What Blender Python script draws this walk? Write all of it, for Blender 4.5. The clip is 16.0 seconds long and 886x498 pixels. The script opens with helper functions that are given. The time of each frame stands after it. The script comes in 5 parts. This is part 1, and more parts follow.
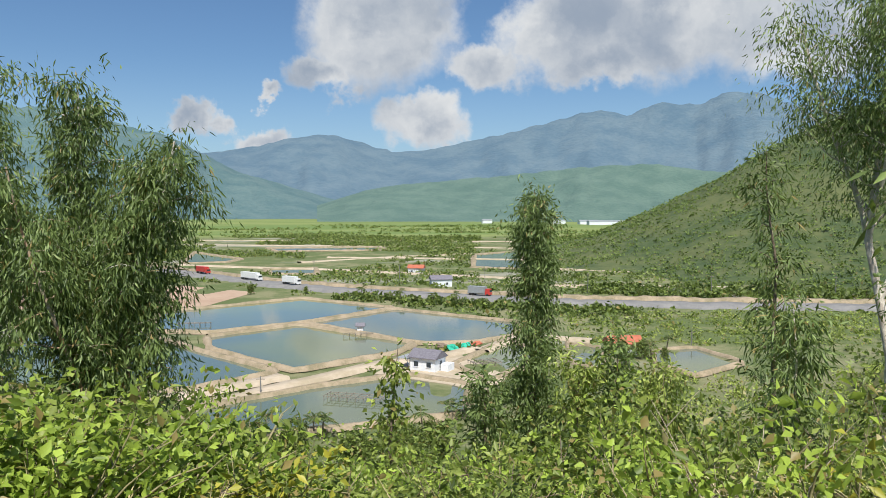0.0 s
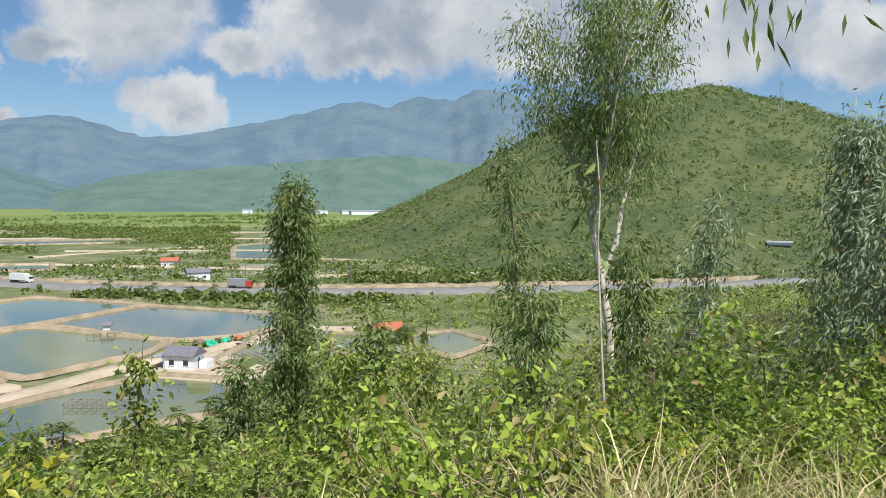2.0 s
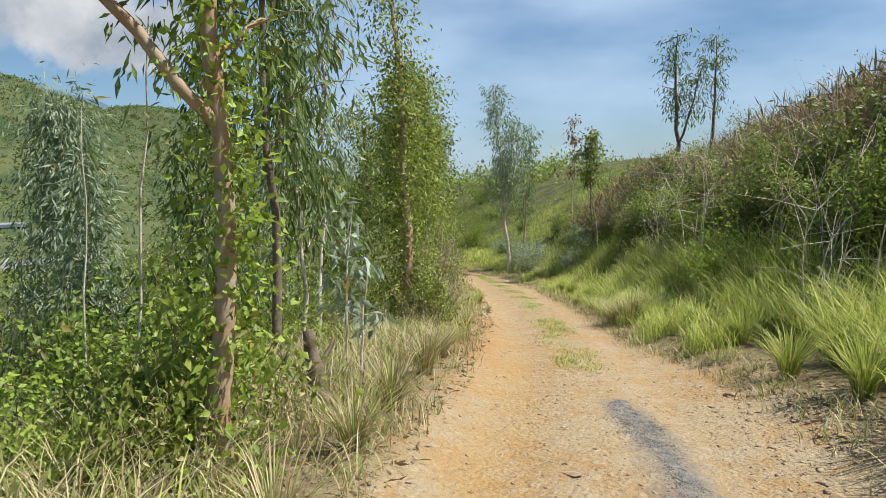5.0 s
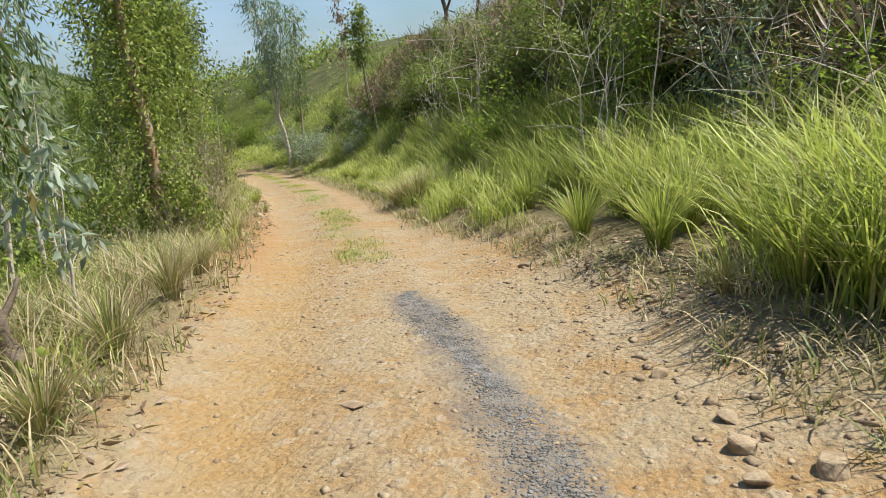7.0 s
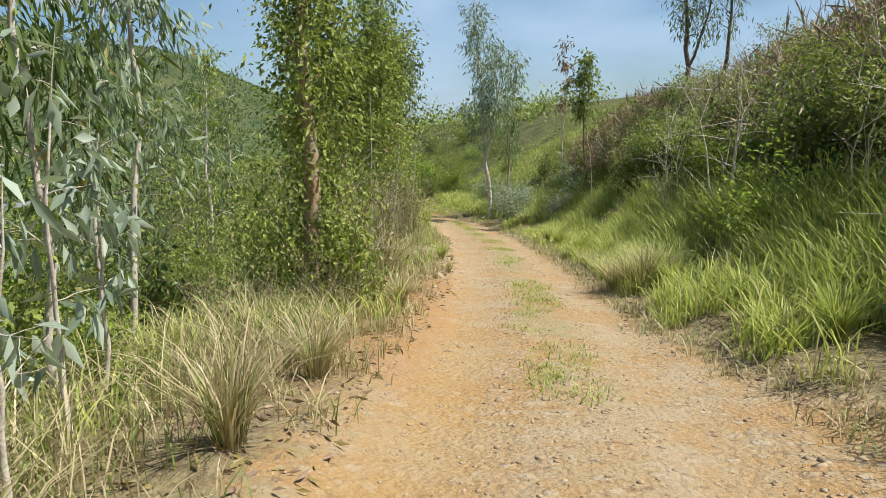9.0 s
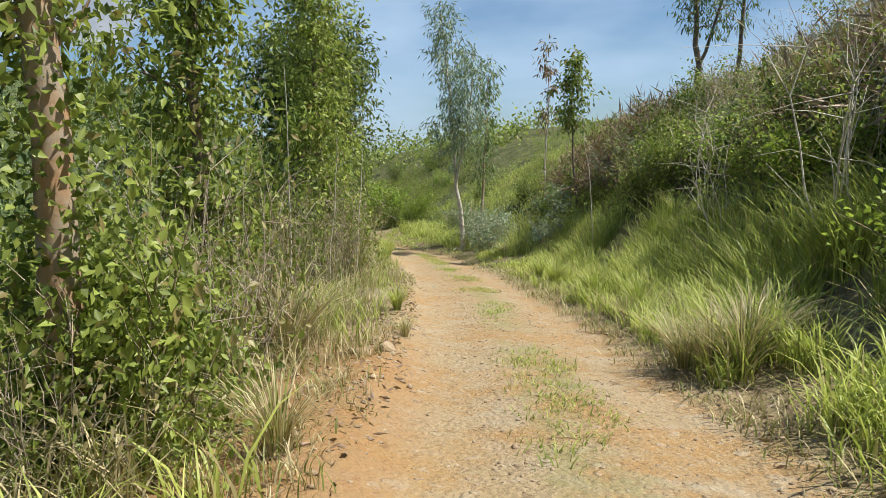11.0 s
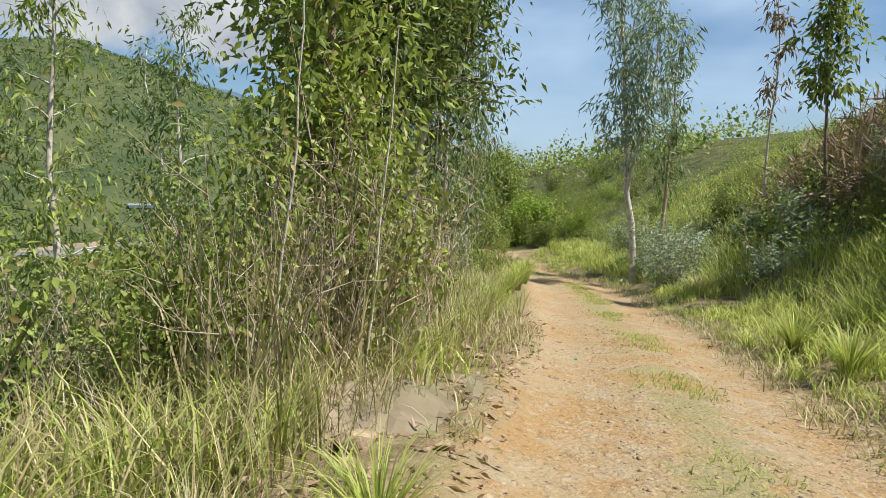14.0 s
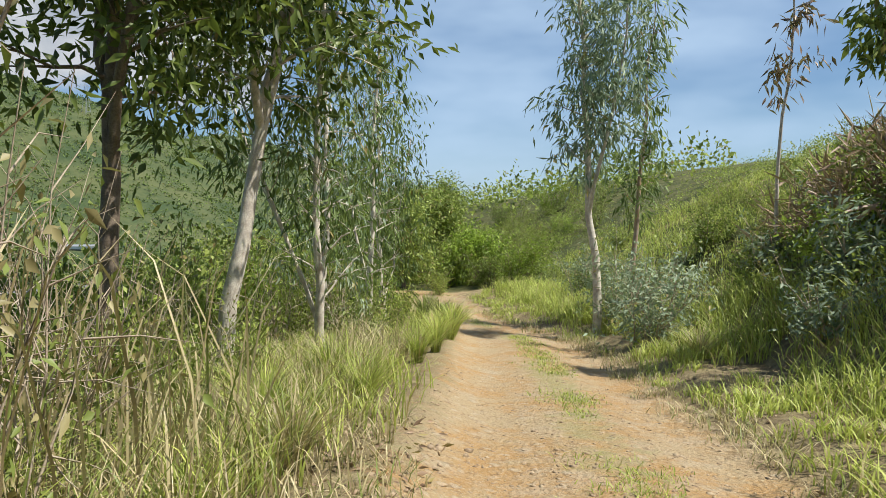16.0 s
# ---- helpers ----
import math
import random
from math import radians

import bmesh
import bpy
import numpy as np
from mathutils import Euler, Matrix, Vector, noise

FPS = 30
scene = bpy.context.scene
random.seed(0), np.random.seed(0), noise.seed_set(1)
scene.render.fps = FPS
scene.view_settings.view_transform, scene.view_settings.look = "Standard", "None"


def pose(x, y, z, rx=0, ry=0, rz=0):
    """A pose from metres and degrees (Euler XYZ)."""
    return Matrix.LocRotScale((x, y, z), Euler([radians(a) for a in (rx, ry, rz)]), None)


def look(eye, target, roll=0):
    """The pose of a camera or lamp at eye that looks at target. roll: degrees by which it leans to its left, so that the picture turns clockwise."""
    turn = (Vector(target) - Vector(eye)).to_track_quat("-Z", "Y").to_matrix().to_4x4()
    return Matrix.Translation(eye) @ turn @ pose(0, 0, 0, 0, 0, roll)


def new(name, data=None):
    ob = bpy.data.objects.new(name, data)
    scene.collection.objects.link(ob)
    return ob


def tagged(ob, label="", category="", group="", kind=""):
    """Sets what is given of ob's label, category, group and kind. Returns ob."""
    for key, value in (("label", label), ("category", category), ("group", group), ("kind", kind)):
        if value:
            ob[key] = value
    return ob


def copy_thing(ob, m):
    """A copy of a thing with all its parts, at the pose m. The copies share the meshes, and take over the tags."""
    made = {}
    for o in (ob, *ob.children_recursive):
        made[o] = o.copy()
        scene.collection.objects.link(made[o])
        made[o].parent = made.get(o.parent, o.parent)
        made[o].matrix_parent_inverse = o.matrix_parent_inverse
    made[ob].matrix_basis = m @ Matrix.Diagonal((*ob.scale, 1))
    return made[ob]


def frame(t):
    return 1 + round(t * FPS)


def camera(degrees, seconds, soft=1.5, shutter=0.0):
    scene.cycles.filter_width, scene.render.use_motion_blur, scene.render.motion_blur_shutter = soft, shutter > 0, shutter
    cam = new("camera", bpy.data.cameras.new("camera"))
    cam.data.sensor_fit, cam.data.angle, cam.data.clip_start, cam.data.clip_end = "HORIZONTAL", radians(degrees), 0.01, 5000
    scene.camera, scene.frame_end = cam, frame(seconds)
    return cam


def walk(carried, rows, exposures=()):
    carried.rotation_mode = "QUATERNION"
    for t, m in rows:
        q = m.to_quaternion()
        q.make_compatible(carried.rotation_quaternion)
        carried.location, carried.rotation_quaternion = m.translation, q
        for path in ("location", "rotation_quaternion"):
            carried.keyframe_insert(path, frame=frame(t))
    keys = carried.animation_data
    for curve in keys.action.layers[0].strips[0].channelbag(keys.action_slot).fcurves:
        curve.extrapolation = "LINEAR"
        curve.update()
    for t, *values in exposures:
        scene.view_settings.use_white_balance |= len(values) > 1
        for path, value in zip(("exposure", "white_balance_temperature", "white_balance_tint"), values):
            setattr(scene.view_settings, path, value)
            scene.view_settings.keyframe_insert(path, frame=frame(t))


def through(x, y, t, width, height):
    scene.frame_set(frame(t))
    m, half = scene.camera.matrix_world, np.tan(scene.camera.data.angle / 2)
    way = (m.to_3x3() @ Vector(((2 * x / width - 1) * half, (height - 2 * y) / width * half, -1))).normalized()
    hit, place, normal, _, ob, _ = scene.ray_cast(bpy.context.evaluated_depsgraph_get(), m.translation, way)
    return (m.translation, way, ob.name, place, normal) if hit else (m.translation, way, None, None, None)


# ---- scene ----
cam = camera(61.0, 16.0, soft=0.75)
METRES, EYE, TILT, LEAN, TURN = 22.0, 1.3, -3.1, 0.0, 0.0
ROWS = [
    (0.0, 0.0, 0.0, 0.0, 0.0, 0.0, -0.0),
    (0.5, 0.0004, -0.0004, -0.0002, -2.15, 0.04, 0.12),
    (1.0, 0.0013, -0.0003, -0.0003, -5.21, -0.11, 0.29),
    (1.5, 0.0021, -0.0003, -0.0005, -10.15, -0.43, 0.43),
    (2.0, 0.0038, -0.0011, -0.0008, -17.92, -0.87, 0.68),
    (2.5, 0.0064, -0.0022, -0.001, -28.92, -1.42, 1.0),
    (3.0, 0.0094, -0.004, -0.0016, -42.1, -2.13, 1.57),
    (3.5, 0.012, -0.0068, -0.0021, -54.95, -2.99, 2.32),
    (4.0, 0.0146, -0.0103, -0.003, -64.93, -3.93, 2.81),
    (6.5, 0.0543, -0.0061, -0.0093, -81.86, -10.01, 7.27),
    (7.0, 0.0752, -0.0092, -0.0148, -88.67, -14.84, 8.74),
    (7.5, 0.1013, -0.0056, -0.0156, -83.83, -14.82, 3.42),
    (8.0, 0.1304, -0.002, -0.0176, -77.03, -12.77, 1.72),
    (10.5, 0.3521, 0.0628, -0.0443, -72.02, -7.23, 4.23),
    (11.0, 0.406, 0.0738, -0.051, -75.07, -6.6, 3.83),
    (11.5, 0.4604, 0.0858, -0.0569, -74.19, -2.86, 2.16),
    (12.0, 0.5135, 0.1008, -0.0627, -72.03, 1.05, 1.83),
    (12.5, 0.5689, 0.1163, -0.0681, -69.74, 0.27, 2.36),
    (13.0, 0.6214, 0.1277, -0.0738, -68.96, -1.85, 2.43),
    (13.5, 0.671, 0.1402, -0.0791, -66.48, -3.46, 2.16),
    (14.0, 0.7308, 0.1596, -0.0841, -62.5, -4.46, 1.79),
    (14.5, 0.7852, 0.1787, -0.0902, -59.63, -4.59, 2.08),
    (15.0, 0.8462, 0.1977, -0.0961, -61.14, -3.39, 3.17),
    (15.5, 0.9029, 0.2123, -0.101, -64.78, -3.24, 3.33),
    (16.0, 0.9563, 0.2249, -0.1027, -65.98, -1.47, 1.88),
]
walk(cam, [(t, pose(0, 0, EYE, TILT, LEAN, TURN) @ pose(METRES * x, METRES * y, METRES * z, 90 + pitch, roll, yaw)) for t, x, y, z, yaw, pitch, roll in ROWS],
     exposures=[(0.0, 0.36), (16.0, 0.36)])

# ---- light: high sun from behind the uphill side, blue sky with cumulus ----
SUN_FROM = Vector((0.10, -0.70, 1.20)).normalized()
sun = new("sun", bpy.data.lights.new("sun", "SUN"))
sun.data.energy, sun.data.angle, sun.data.color = 5.0, radians(0.53), (1.0, 0.95, 0.86)
sun.matrix_world = look(SUN_FROM * 100, (0, 0, 0))


class Nodes:
    """A short way to write node trees."""

    def __init__(self, tree):
        self.tree = tree
        tree.nodes.clear()

    def add(self, kind, inputs=None, **props):
        n = self.tree.nodes.new(kind)
        if "operation" in props:
            n.operation = props["operation"]
        if "use_clamp" in props:
            n.use_clamp = props["use_clamp"]
        if "data_type" in props:
            n.data_type, n.blend_type = props["data_type"], props["blend_type"]
        if "interpolation_type" in props:
            n.interpolation_type = props["interpolation_type"]
        if "attribute_name" in props:
            n.attribute_name = props["attribute_name"]
        for k, v in (inputs or {}).items():
            if isinstance(v, bpy.types.NodeSocket):
                self.tree.links.new(v, n.inputs[k])
            else:
                n.inputs[k].default_value = v
        return n

    def math(self, op, a, b=0.0, c=0.0, clamp=False):
        return self.add("ShaderNodeMath", {0: a, 1: b, 2: c}, operation=op, use_clamp=clamp).outputs[0]

    def vec(self, op, a, b=(0, 0, 0)):
        return self.add("ShaderNodeVectorMath", {0: a, 1: b}, operation=op).outputs[0]

    def noise(self, vector, scale, detail=4.0, rough=0.55, colour=False):
        n = self.add("ShaderNodeTexNoise", {"Vector": vector, "Scale": scale, "Detail": detail, "Roughness": rough})
        return n.outputs[1 if colour else 0]

    def mix(self, f, a, b, blend="MIX"):
        n = self.add("ShaderNodeMix", data_type="RGBA", blend_type=blend)
        for k, v in ((0, f), (6, a), (7, b)):
            if isinstance(v, bpy.types.NodeSocket):
                self.tree.links.new(v, n.inputs[k])
            else:
                n.inputs[k].default_value = v if k == 0 else (*v[:3], 1)
        return n.outputs[2]

    def step(self, v, lo, hi):
        return self.add("ShaderNodeMapRange", {0: v, 1: lo, 2: hi}, interpolation_type="SMOOTHSTEP").outputs[0]


world = bpy.data.worlds.new("sky")
scene.world = world
world.use_nodes = True
g = Nodes(world.node_tree)
sky = g.add("ShaderNodeTexSky")
sky.sky_type, sky.sun_disc = "NISHITA", False
sky.sun_elevation, sky.sun_rotation = math.asin(SUN_FROM.z), math.atan2(SUN_FROM.x, SUN_FROM.y)
sky.altitude, sky.air_density, sky.dust_density, sky.ozone_density = 50, 1.0, 0.6, 2.2
toward = g.add("ShaderNodeTexCoord").outputs["Generated"]
split = g.add("ShaderNodeSeparateXYZ", {0: toward})
azimuth = g.math("ARCTAN2", split.outputs[0], split.outputs[1])
elevation = g.math("ARCSINE", split.outputs[2])
flat = g.add("ShaderNodeCombineXYZ", {0: azimuth, 1: elevation}).outputs[0]
billow = g.vec("SUBTRACT", g.noise(toward, 9.0, 9.0, 0.6, colour=True), (0.5, 0.5, 0.5))
bent = g.vec("ADD", flat, g.vec("MULTIPLY", billow, (0.17, 0.12, 0.0)))
fine = g.vec("ADD", bent, g.vec("MULTIPLY", g.vec("SUBTRACT", g.noise(toward, 42.0, 6.0, 0.6, colour=True), (0.5, 0.5, 0.5)), (0.035, 0.03, 0.0)))
CLOUDS = [  # azimuth, elevation, half width, half height, in degrees
    (-4.8, 14.0, 6.5, 6.0), (-8.2, 9.4, 3.6, 1.7), (-13.0, 8.0, 1.3, 0.8), (-18.6, 5.8, 2.1, 1.4), (-13.6, 4.9, 3.2, 1.1),
    (-1.5, 6.2, 3.8, 2.1), (4.0, 10.4, 4.4, 2.2), (9.5, 13.4, 5.2, 3.4), (12.0, 11.0, 4.0, 2.0), (17.0, 13.5, 7.5, 4.6),
    (25.0, 12.0, 6.0, 3.6), (23.0, 11.4, 1.8, 0.8), (37.0, 13.0, 9.0, 5.5), (47.0, 10.5, 7.0, 3.4), (42.0, 17.0, 9.0, 4.0), (-35.0, 17.0, 6.0, 4.0),
    (-75.0, 22.0, 12.0, 7.0), (-120.0, 18.0, 14.0, 6.0), (170.0, 30.0, 14.0, 8.0)]
thick = None
for ca, ce, wa, we in CLOUDS:
    q = g.vec("DIVIDE", g.vec("SUBTRACT", fine, (radians(ca), radians(ce), 0)), (radians(wa), radians(we), 1))
    d = g.math("SUBTRACT", 1.0, g.add("ShaderNodeVectorMath", {0: q}, operation="LENGTH").outputs["Value"])
    thick = d if thick is None else g.math("SMOOTH_MAX", thick, d, 0.12)
cover = g.step(thick, -0.10, 0.36)
puff = g.math("SUBTRACT", g.noise(g.vec("ADD", toward, g.vec("MULTIPLY", billow, (0.10, 0.10, 0.10))), 11.0, 7.0, 0.5), 0.5)
body = g.step(g.math("ADD", g.math("MULTIPLY", thick, 0.55), g.math("MULTIPLY", puff, 2.0)), -0.35, 0.85)
cloud_colour = g.mix(body, (0.97, 0.99, 1.0), (0.40, 0.48, 0.60))
streak = g.vec("MULTIPLY", flat, (1.9, 5.0, 1.0))
cirrus = g.math("MULTIPLY", g.step(g.noise(streak, 1.5, 4.0, 0.5), 0.24, 0.72), g.step(azimuth, 0.75, 1.15))
cirrus = g.math("MULTIPLY", cirrus, 0.8)
low = g.math("MULTIPLY", g.math("SUBTRACT", 1.0, g.step(elevation, -0.02, 0.20)), 0.3)
blue = g.add("ShaderNodeBackground", {0: g.mix(1.0, sky.outputs[0], (0.80, 1.0, 1.18), "MULTIPLY"), 1: 0.069})
hazy = g.add("ShaderNodeBackground", {0: (0.58, 0.77, 1.0, 1), 1: 0.73})
white = g.add("ShaderNodeBackground", {0: cloud_colour, 1: 0.62})
m1 = g.add("ShaderNodeMixShader", {0: g.math("MAXIMUM", cirrus, low), 1: blue.outputs[0], 2: hazy.outputs[0]})
m2 = g.add("ShaderNodeMixShader", {0: cover, 1: m1.outputs[0], 2: white.outputs[0]})
g.add("ShaderNodeOutputWorld", {0: m2.outputs[0]})


# ---- materials ----
def material(name):
    m = bpy.data.materials.new(name)
    m.use_nodes = True
    return m, Nodes(m.node_tree)


def finish(g, colour, rough=0.8, bump=None, bump_strength=0.4, bump_distance=0.02, metal=0.0, specular=0.3, emit=None):
    ins = {"Base Color": colour, "Roughness": rough, "Metallic": metal, "Specular IOR Level": specular}
    if bump is not None:
        ins["Normal"] = g.add("ShaderNodeBump", {"Height": bump, "Strength": bump_strength, "Distance": bump_distance}).outputs[0]
    if emit:
        ins["Emission Color"], ins["Emission Strength"] = (*emit[0], 1), emit[1]
    s = g.add("ShaderNodeBsdfPrincipled", ins)
    g.add("ShaderNodeOutputMaterial", {0: s.outputs[0]})
    return s


def c4(c):
    return (*c, 1)


def plain(name, a, b, scale=6.0, rough=0.8, metal=0.0, bump=0.3, distance=0.01, emit=None):
    """Two tones mixed by noise at two scales, with a little relief."""
    m, g = material(name)
    co = g.add("ShaderNodeTexCoord").outputs["Object"]
    n1, n2 = g.noise(co, scale, 5.0), g.noise(co, scale * 7.3, 4.0)
    f = g.step(g.math("ADD", g.math("MULTIPLY", n1, 0.65), g.math("MULTIPLY", n2, 0.35)), 0.35, 0.65)
    finish(g, g.mix(f, a, b), rough, n2, bump, distance, metal, emit=emit)
    return m


def leafy(name, a, b, dry=(0.30, 0.24, 0.09), dry_share=0.04, rough=0.46, through=0.30):
    """Leaves: each one a little different, thin enough to glow when lit from behind."""
    m, g = material(name)
    r = g.add("ShaderNodeNewGeometry").outputs["Random Per Island"]
    o = g.add("ShaderNodeObjectInfo").outputs["Random"]
    f = g.math("ADD", g.math("MULTIPLY", r, 0.75), g.math("MULTIPLY", o, 0.25))
    col = g.mix(g.math("POWER", f, 1.1), tuple(v * 0.8 for v in a), tuple(v * 1.12 for v in b))
    col = g.mix(g.math("GREATER_THAN", g.math("FRACT", g.math("MULTIPLY", r, 37.7)), 1 - dry_share), col, dry)
    p = g.add("ShaderNodeBsdfPrincipled", {"Base Color": col, "Roughness": rough, "Specular IOR Level": 0.36})
    t = g.add("ShaderNodeBsdfTranslucent", {"Color": g.mix(0.35, col, (0.36, 0.48, 0.06))})
    s = g.add("ShaderNodeMixShader", {0: through, 1: p.outputs[0], 2: t.outputs[0]})
    g.add("ShaderNodeOutputMaterial", {0: s.outputs[0]})
    return m


LEAF_EUC = leafy("eucalyptus_leaves", (0.045, 0.085, 0.02), (0.245, 0.33, 0.11), dry_share=0.025)
LEAF_EUC_BLUE = leafy("young_eucalyptus_leaves", (0.17, 0.24, 0.14), (0.38, 0.46, 0.32), dry_share=0.03)
LEAF_VINE = leafy("vine_leaves", (0.06, 0.10, 0.02), (0.46, 0.54, 0.12), dry_share=0.06, through=0.42)
LEAF_BRIGHT = leafy("shrub_leaves", (0.08, 0.14, 0.018), (0.43, 0.57, 0.09), dry_share=0.04, through=0.42)
LEAF_MID = leafy("scrub_leaves", (0.07, 0.11, 0.02), (0.44, 0.52, 0.13), dry_share=0.06, through=0.42)
LEAF_DARK = leafy("orchard_leaves", (0.03, 0.055, 0.012), (0.23, 0.30, 0.07), dry_share=0.02)
LEAF_YELLOW = leafy("yellowing_leaves", (0.30, 0.33, 0.04), (0.45, 0.40, 0.05), dry_share=0.1)
LEAF_BROWN = leafy("withered_leaves", (0.22, 0.14, 0.095), (0.40, 0.28, 0.19), dry_share=0.2, through=0.15)
LEAF_PALM = leafy("palm_leaves", (0.06, 0.10, 0.03), (0.14, 0.20, 0.06), dry_share=0.05)
GRASS_GREEN = leafy("green_grass", (0.17, 0.23, 0.03), (0.68, 0.74, 0.20), dry=(0.45, 0.38, 0.18), dry_share=0.14, through=0.42)
LEAF_STRAW = leafy("straw_leaves", (0.26, 0.22, 0.10), (0.42, 0.37, 0.18), dry=(0.20, 0.25, 0.06), dry_share=0.45, through=0.2)
GRASS_DRY = leafy("dry_grass", (0.24, 0.18, 0.085), (0.74, 0.64, 0.38), dry=(0.22, 0.27, 0.07), dry_share=0.22, through=0.25)
BARK_PALE = plain("pale_bark", (0.74, 0.69, 0.60), (0.44, 0.38, 0.32), 9.0, 0.85, bump=0.5)
BARK_ORANGE = plain("peeling_bark", (0.40, 0.24, 0.13), (0.40, 0.35, 0.28), 3.0, 0.85, bump=0.5)
BARK_DARK = plain("dark_bark", (0.13, 0.10, 0.075), (0.25, 0.20, 0.15), 9.0, 0.9, bump=0.6)
TWIG_DRY = plain("dry_twigs", (0.52, 0.45, 0.35), (0.32, 0.25, 0.18), 12.0, 0.9)
STEM_GREEN = plain("green_stems", (0.20, 0.19, 0.09), (0.30, 0.26, 0.15), 12.0, 0.8)
WATER, g = material("pond_water")
co = g.add("ShaderNodeTexCoord").outputs["Object"]
finish(g, g.mix(g.step(g.noise(co, 0.02, 3.0), 0.4, 0.65), (0.09, 0.12, 0.10), (0.14, 0.16, 0.062)), 0.06, g.noise(co, 1.6, 3.0), 0.05, 0.05, specular=0.6)
DYKE = plain("dyke_earth", (0.35, 0.28, 0.20), (0.20, 0.17, 0.105), 0.3, 0.95)
PALE_EARTH = plain("pale_dried_mud", (0.46, 0.385, 0.30), (0.34, 0.285, 0.20), 0.12, 0.95)
BROWN_EARTH = plain("ploughed_earth", (0.34, 0.235, 0.17), (0.40, 0.30, 0.22), 0.06, 0.95)
CONCRETE = plain("weathered_concrete", (0.22, 0.215, 0.21), (0.16, 0.16, 0.16), 0.25, 0.9)
ASPHALT = plain("asphalt", (0.075, 0.075, 0.08), (0.055, 0.055, 0.06), 1.5, 0.9)
WHITEWASH = plain("whitewashed_wall", (0.78, 0.80, 0.82), (0.66, 0.70, 0.76), 1.5, 0.8)
ROOF_GREY = plain("grey_roof_sheet", (0.20, 0.19, 0.22), (0.13, 0.125, 0.15), 2.0, 0.7)
ROOF_RED = plain("red_roof_tile", (0.45, 0.15, 0.09), (0.34, 0.10, 0.06), 2.0, 0.8)
GLASS_DARK = plain("dark_window_glass", (0.03, 0.04, 0.05), (0.05, 0.06, 0.07), 2.0, 0.1)
NET_GREEN = plain("green_netting", (0.02, 0.36, 0.24), (0.05, 0.45, 0.32), 2.0, 0.7)
WOOD_GREY = plain("weathered_wood", (0.30, 0.27, 0.23), (0.2, 0.17, 0.14), 5.0, 0.9)
STONE = plain("road_stone", (0.46, 0.36, 0.235), (0.27, 0.19, 0.12), 9.0, 0.9, bump=0.6)
STONE_GREY = plain("grey_gravel", (0.30, 0.285, 0.265), (0.13, 0.125, 0.115), 14.0, 0.85, bump=0.6)
PAINT_WHITE = plain("white_vehicle_paint", (0.75, 0.76, 0.76), (0.66, 0.67, 0.67), 1.0, 0.35)
PAINT_RED = plain("red_vehicle_paint", (0.5, 0.06, 0.05), (0.42, 0.05, 0.04), 1.0, 0.35)
RUBBER = plain("tyre_rubber", (0.03, 0.03, 0.03), (0.045, 0.045, 0.045), 8.0, 0.9)
STEEL = plain("galvanised_steel", (0.42, 0.44, 0.46), (0.34, 0.36, 0.38), 3.0, 0.5, metal=0.4)

# far woods and mountains; past the plain, a backdrop with painted-on bluish haze
# the hill's ground carries a faint bluish emission that stands in for haze
HILL_SCRUB = plain("hill_scrub_ground_haze_glow", (0.04, 0.066, 0.02), (0.10, 0.112, 0.038), 0.03, 0.95, bump=0.6, distance=0.6, emit=((0.30, 0.42, 0.5), 0.03))
HILL_TREES = leafy("hill_trees", (0.06, 0.10, 0.025), (0.22, 0.30, 0.08), dry=(0.18, 0.17, 0.07), dry_share=0.06, rough=0.8, through=0.2)
# haze put into the ridges: bluer base tones and a sky-blue emission
RIDGE_NEAR = plain("woods_painted_haze", (0.05, 0.095, 0.07), (0.085, 0.135, 0.10), 0.012, 0.95, bump=0.9, distance=6, emit=((0.30, 0.45, 0.55), 0.12))
RIDGE_MID = plain("mid_woods_painted_haze", (0.05, 0.10, 0.10), (0.09, 0.14, 0.13), 0.008, 0.95, bump=0.9, distance=8, emit=((0.28, 0.43, 0.62), 0.095))
RIDGE_FAR = plain("mountains_painted_haze", (0.05, 0.09, 0.12), (0.09, 0.13, 0.15), 0.006, 0.95, bump=0.9, distance=8, emit=((0.26, 0.42, 0.66), 0.135))


# ---- shape of the land ----
def lattice(ix, iy, seed):
    n = (ix * 374761393 + iy * 668265263 + seed * 974711) & 0x7FFFFFFF
    n = ((n ^ (n >> 13)) * 1274126177) & 0x7FFFFFFF
    return ((n ^ (n >> 16)) & 0xFFFF) / 65535.0


def ripple(x, y, size, seed=0, octaves=4):
    """Smooth value noise from -1 to 1, in several octaves."""
    total, amp, norm = 0.0, 1.0, 0.0
    for k in range(octaves):
        u, v = np.asarray(x) / size, np.asarray(y) / size
        iu, iv = np.floor(u).astype(np.int64), np.floor(v).astype(np.int64)
        fu, fv = u - iu, v - iv
        fu, fv = fu * fu * (3 - 2 * fu), fv * fv * (3 - 2 * fv)
        a = lattice(iu, iv, seed + k) * (1 - fu) + lattice(iu + 1, iv, seed + k) * fu
        b = lattice(iu, iv + 1, seed + k) * (1 - fu) + lattice(iu + 1, iv + 1, seed + k) * fu
        total, norm = total + amp * (2 * (a * (1 - fv) + b * fv) - 1), norm + amp
        amp, size = amp * 0.5, size * 0.5
    return total / norm


def smooth(v, lo, hi):
    t = np.clip((v - lo) / (hi - lo), 0, 1)
    return t * t * (3 - 2 * t)


PLAIN = -33.0


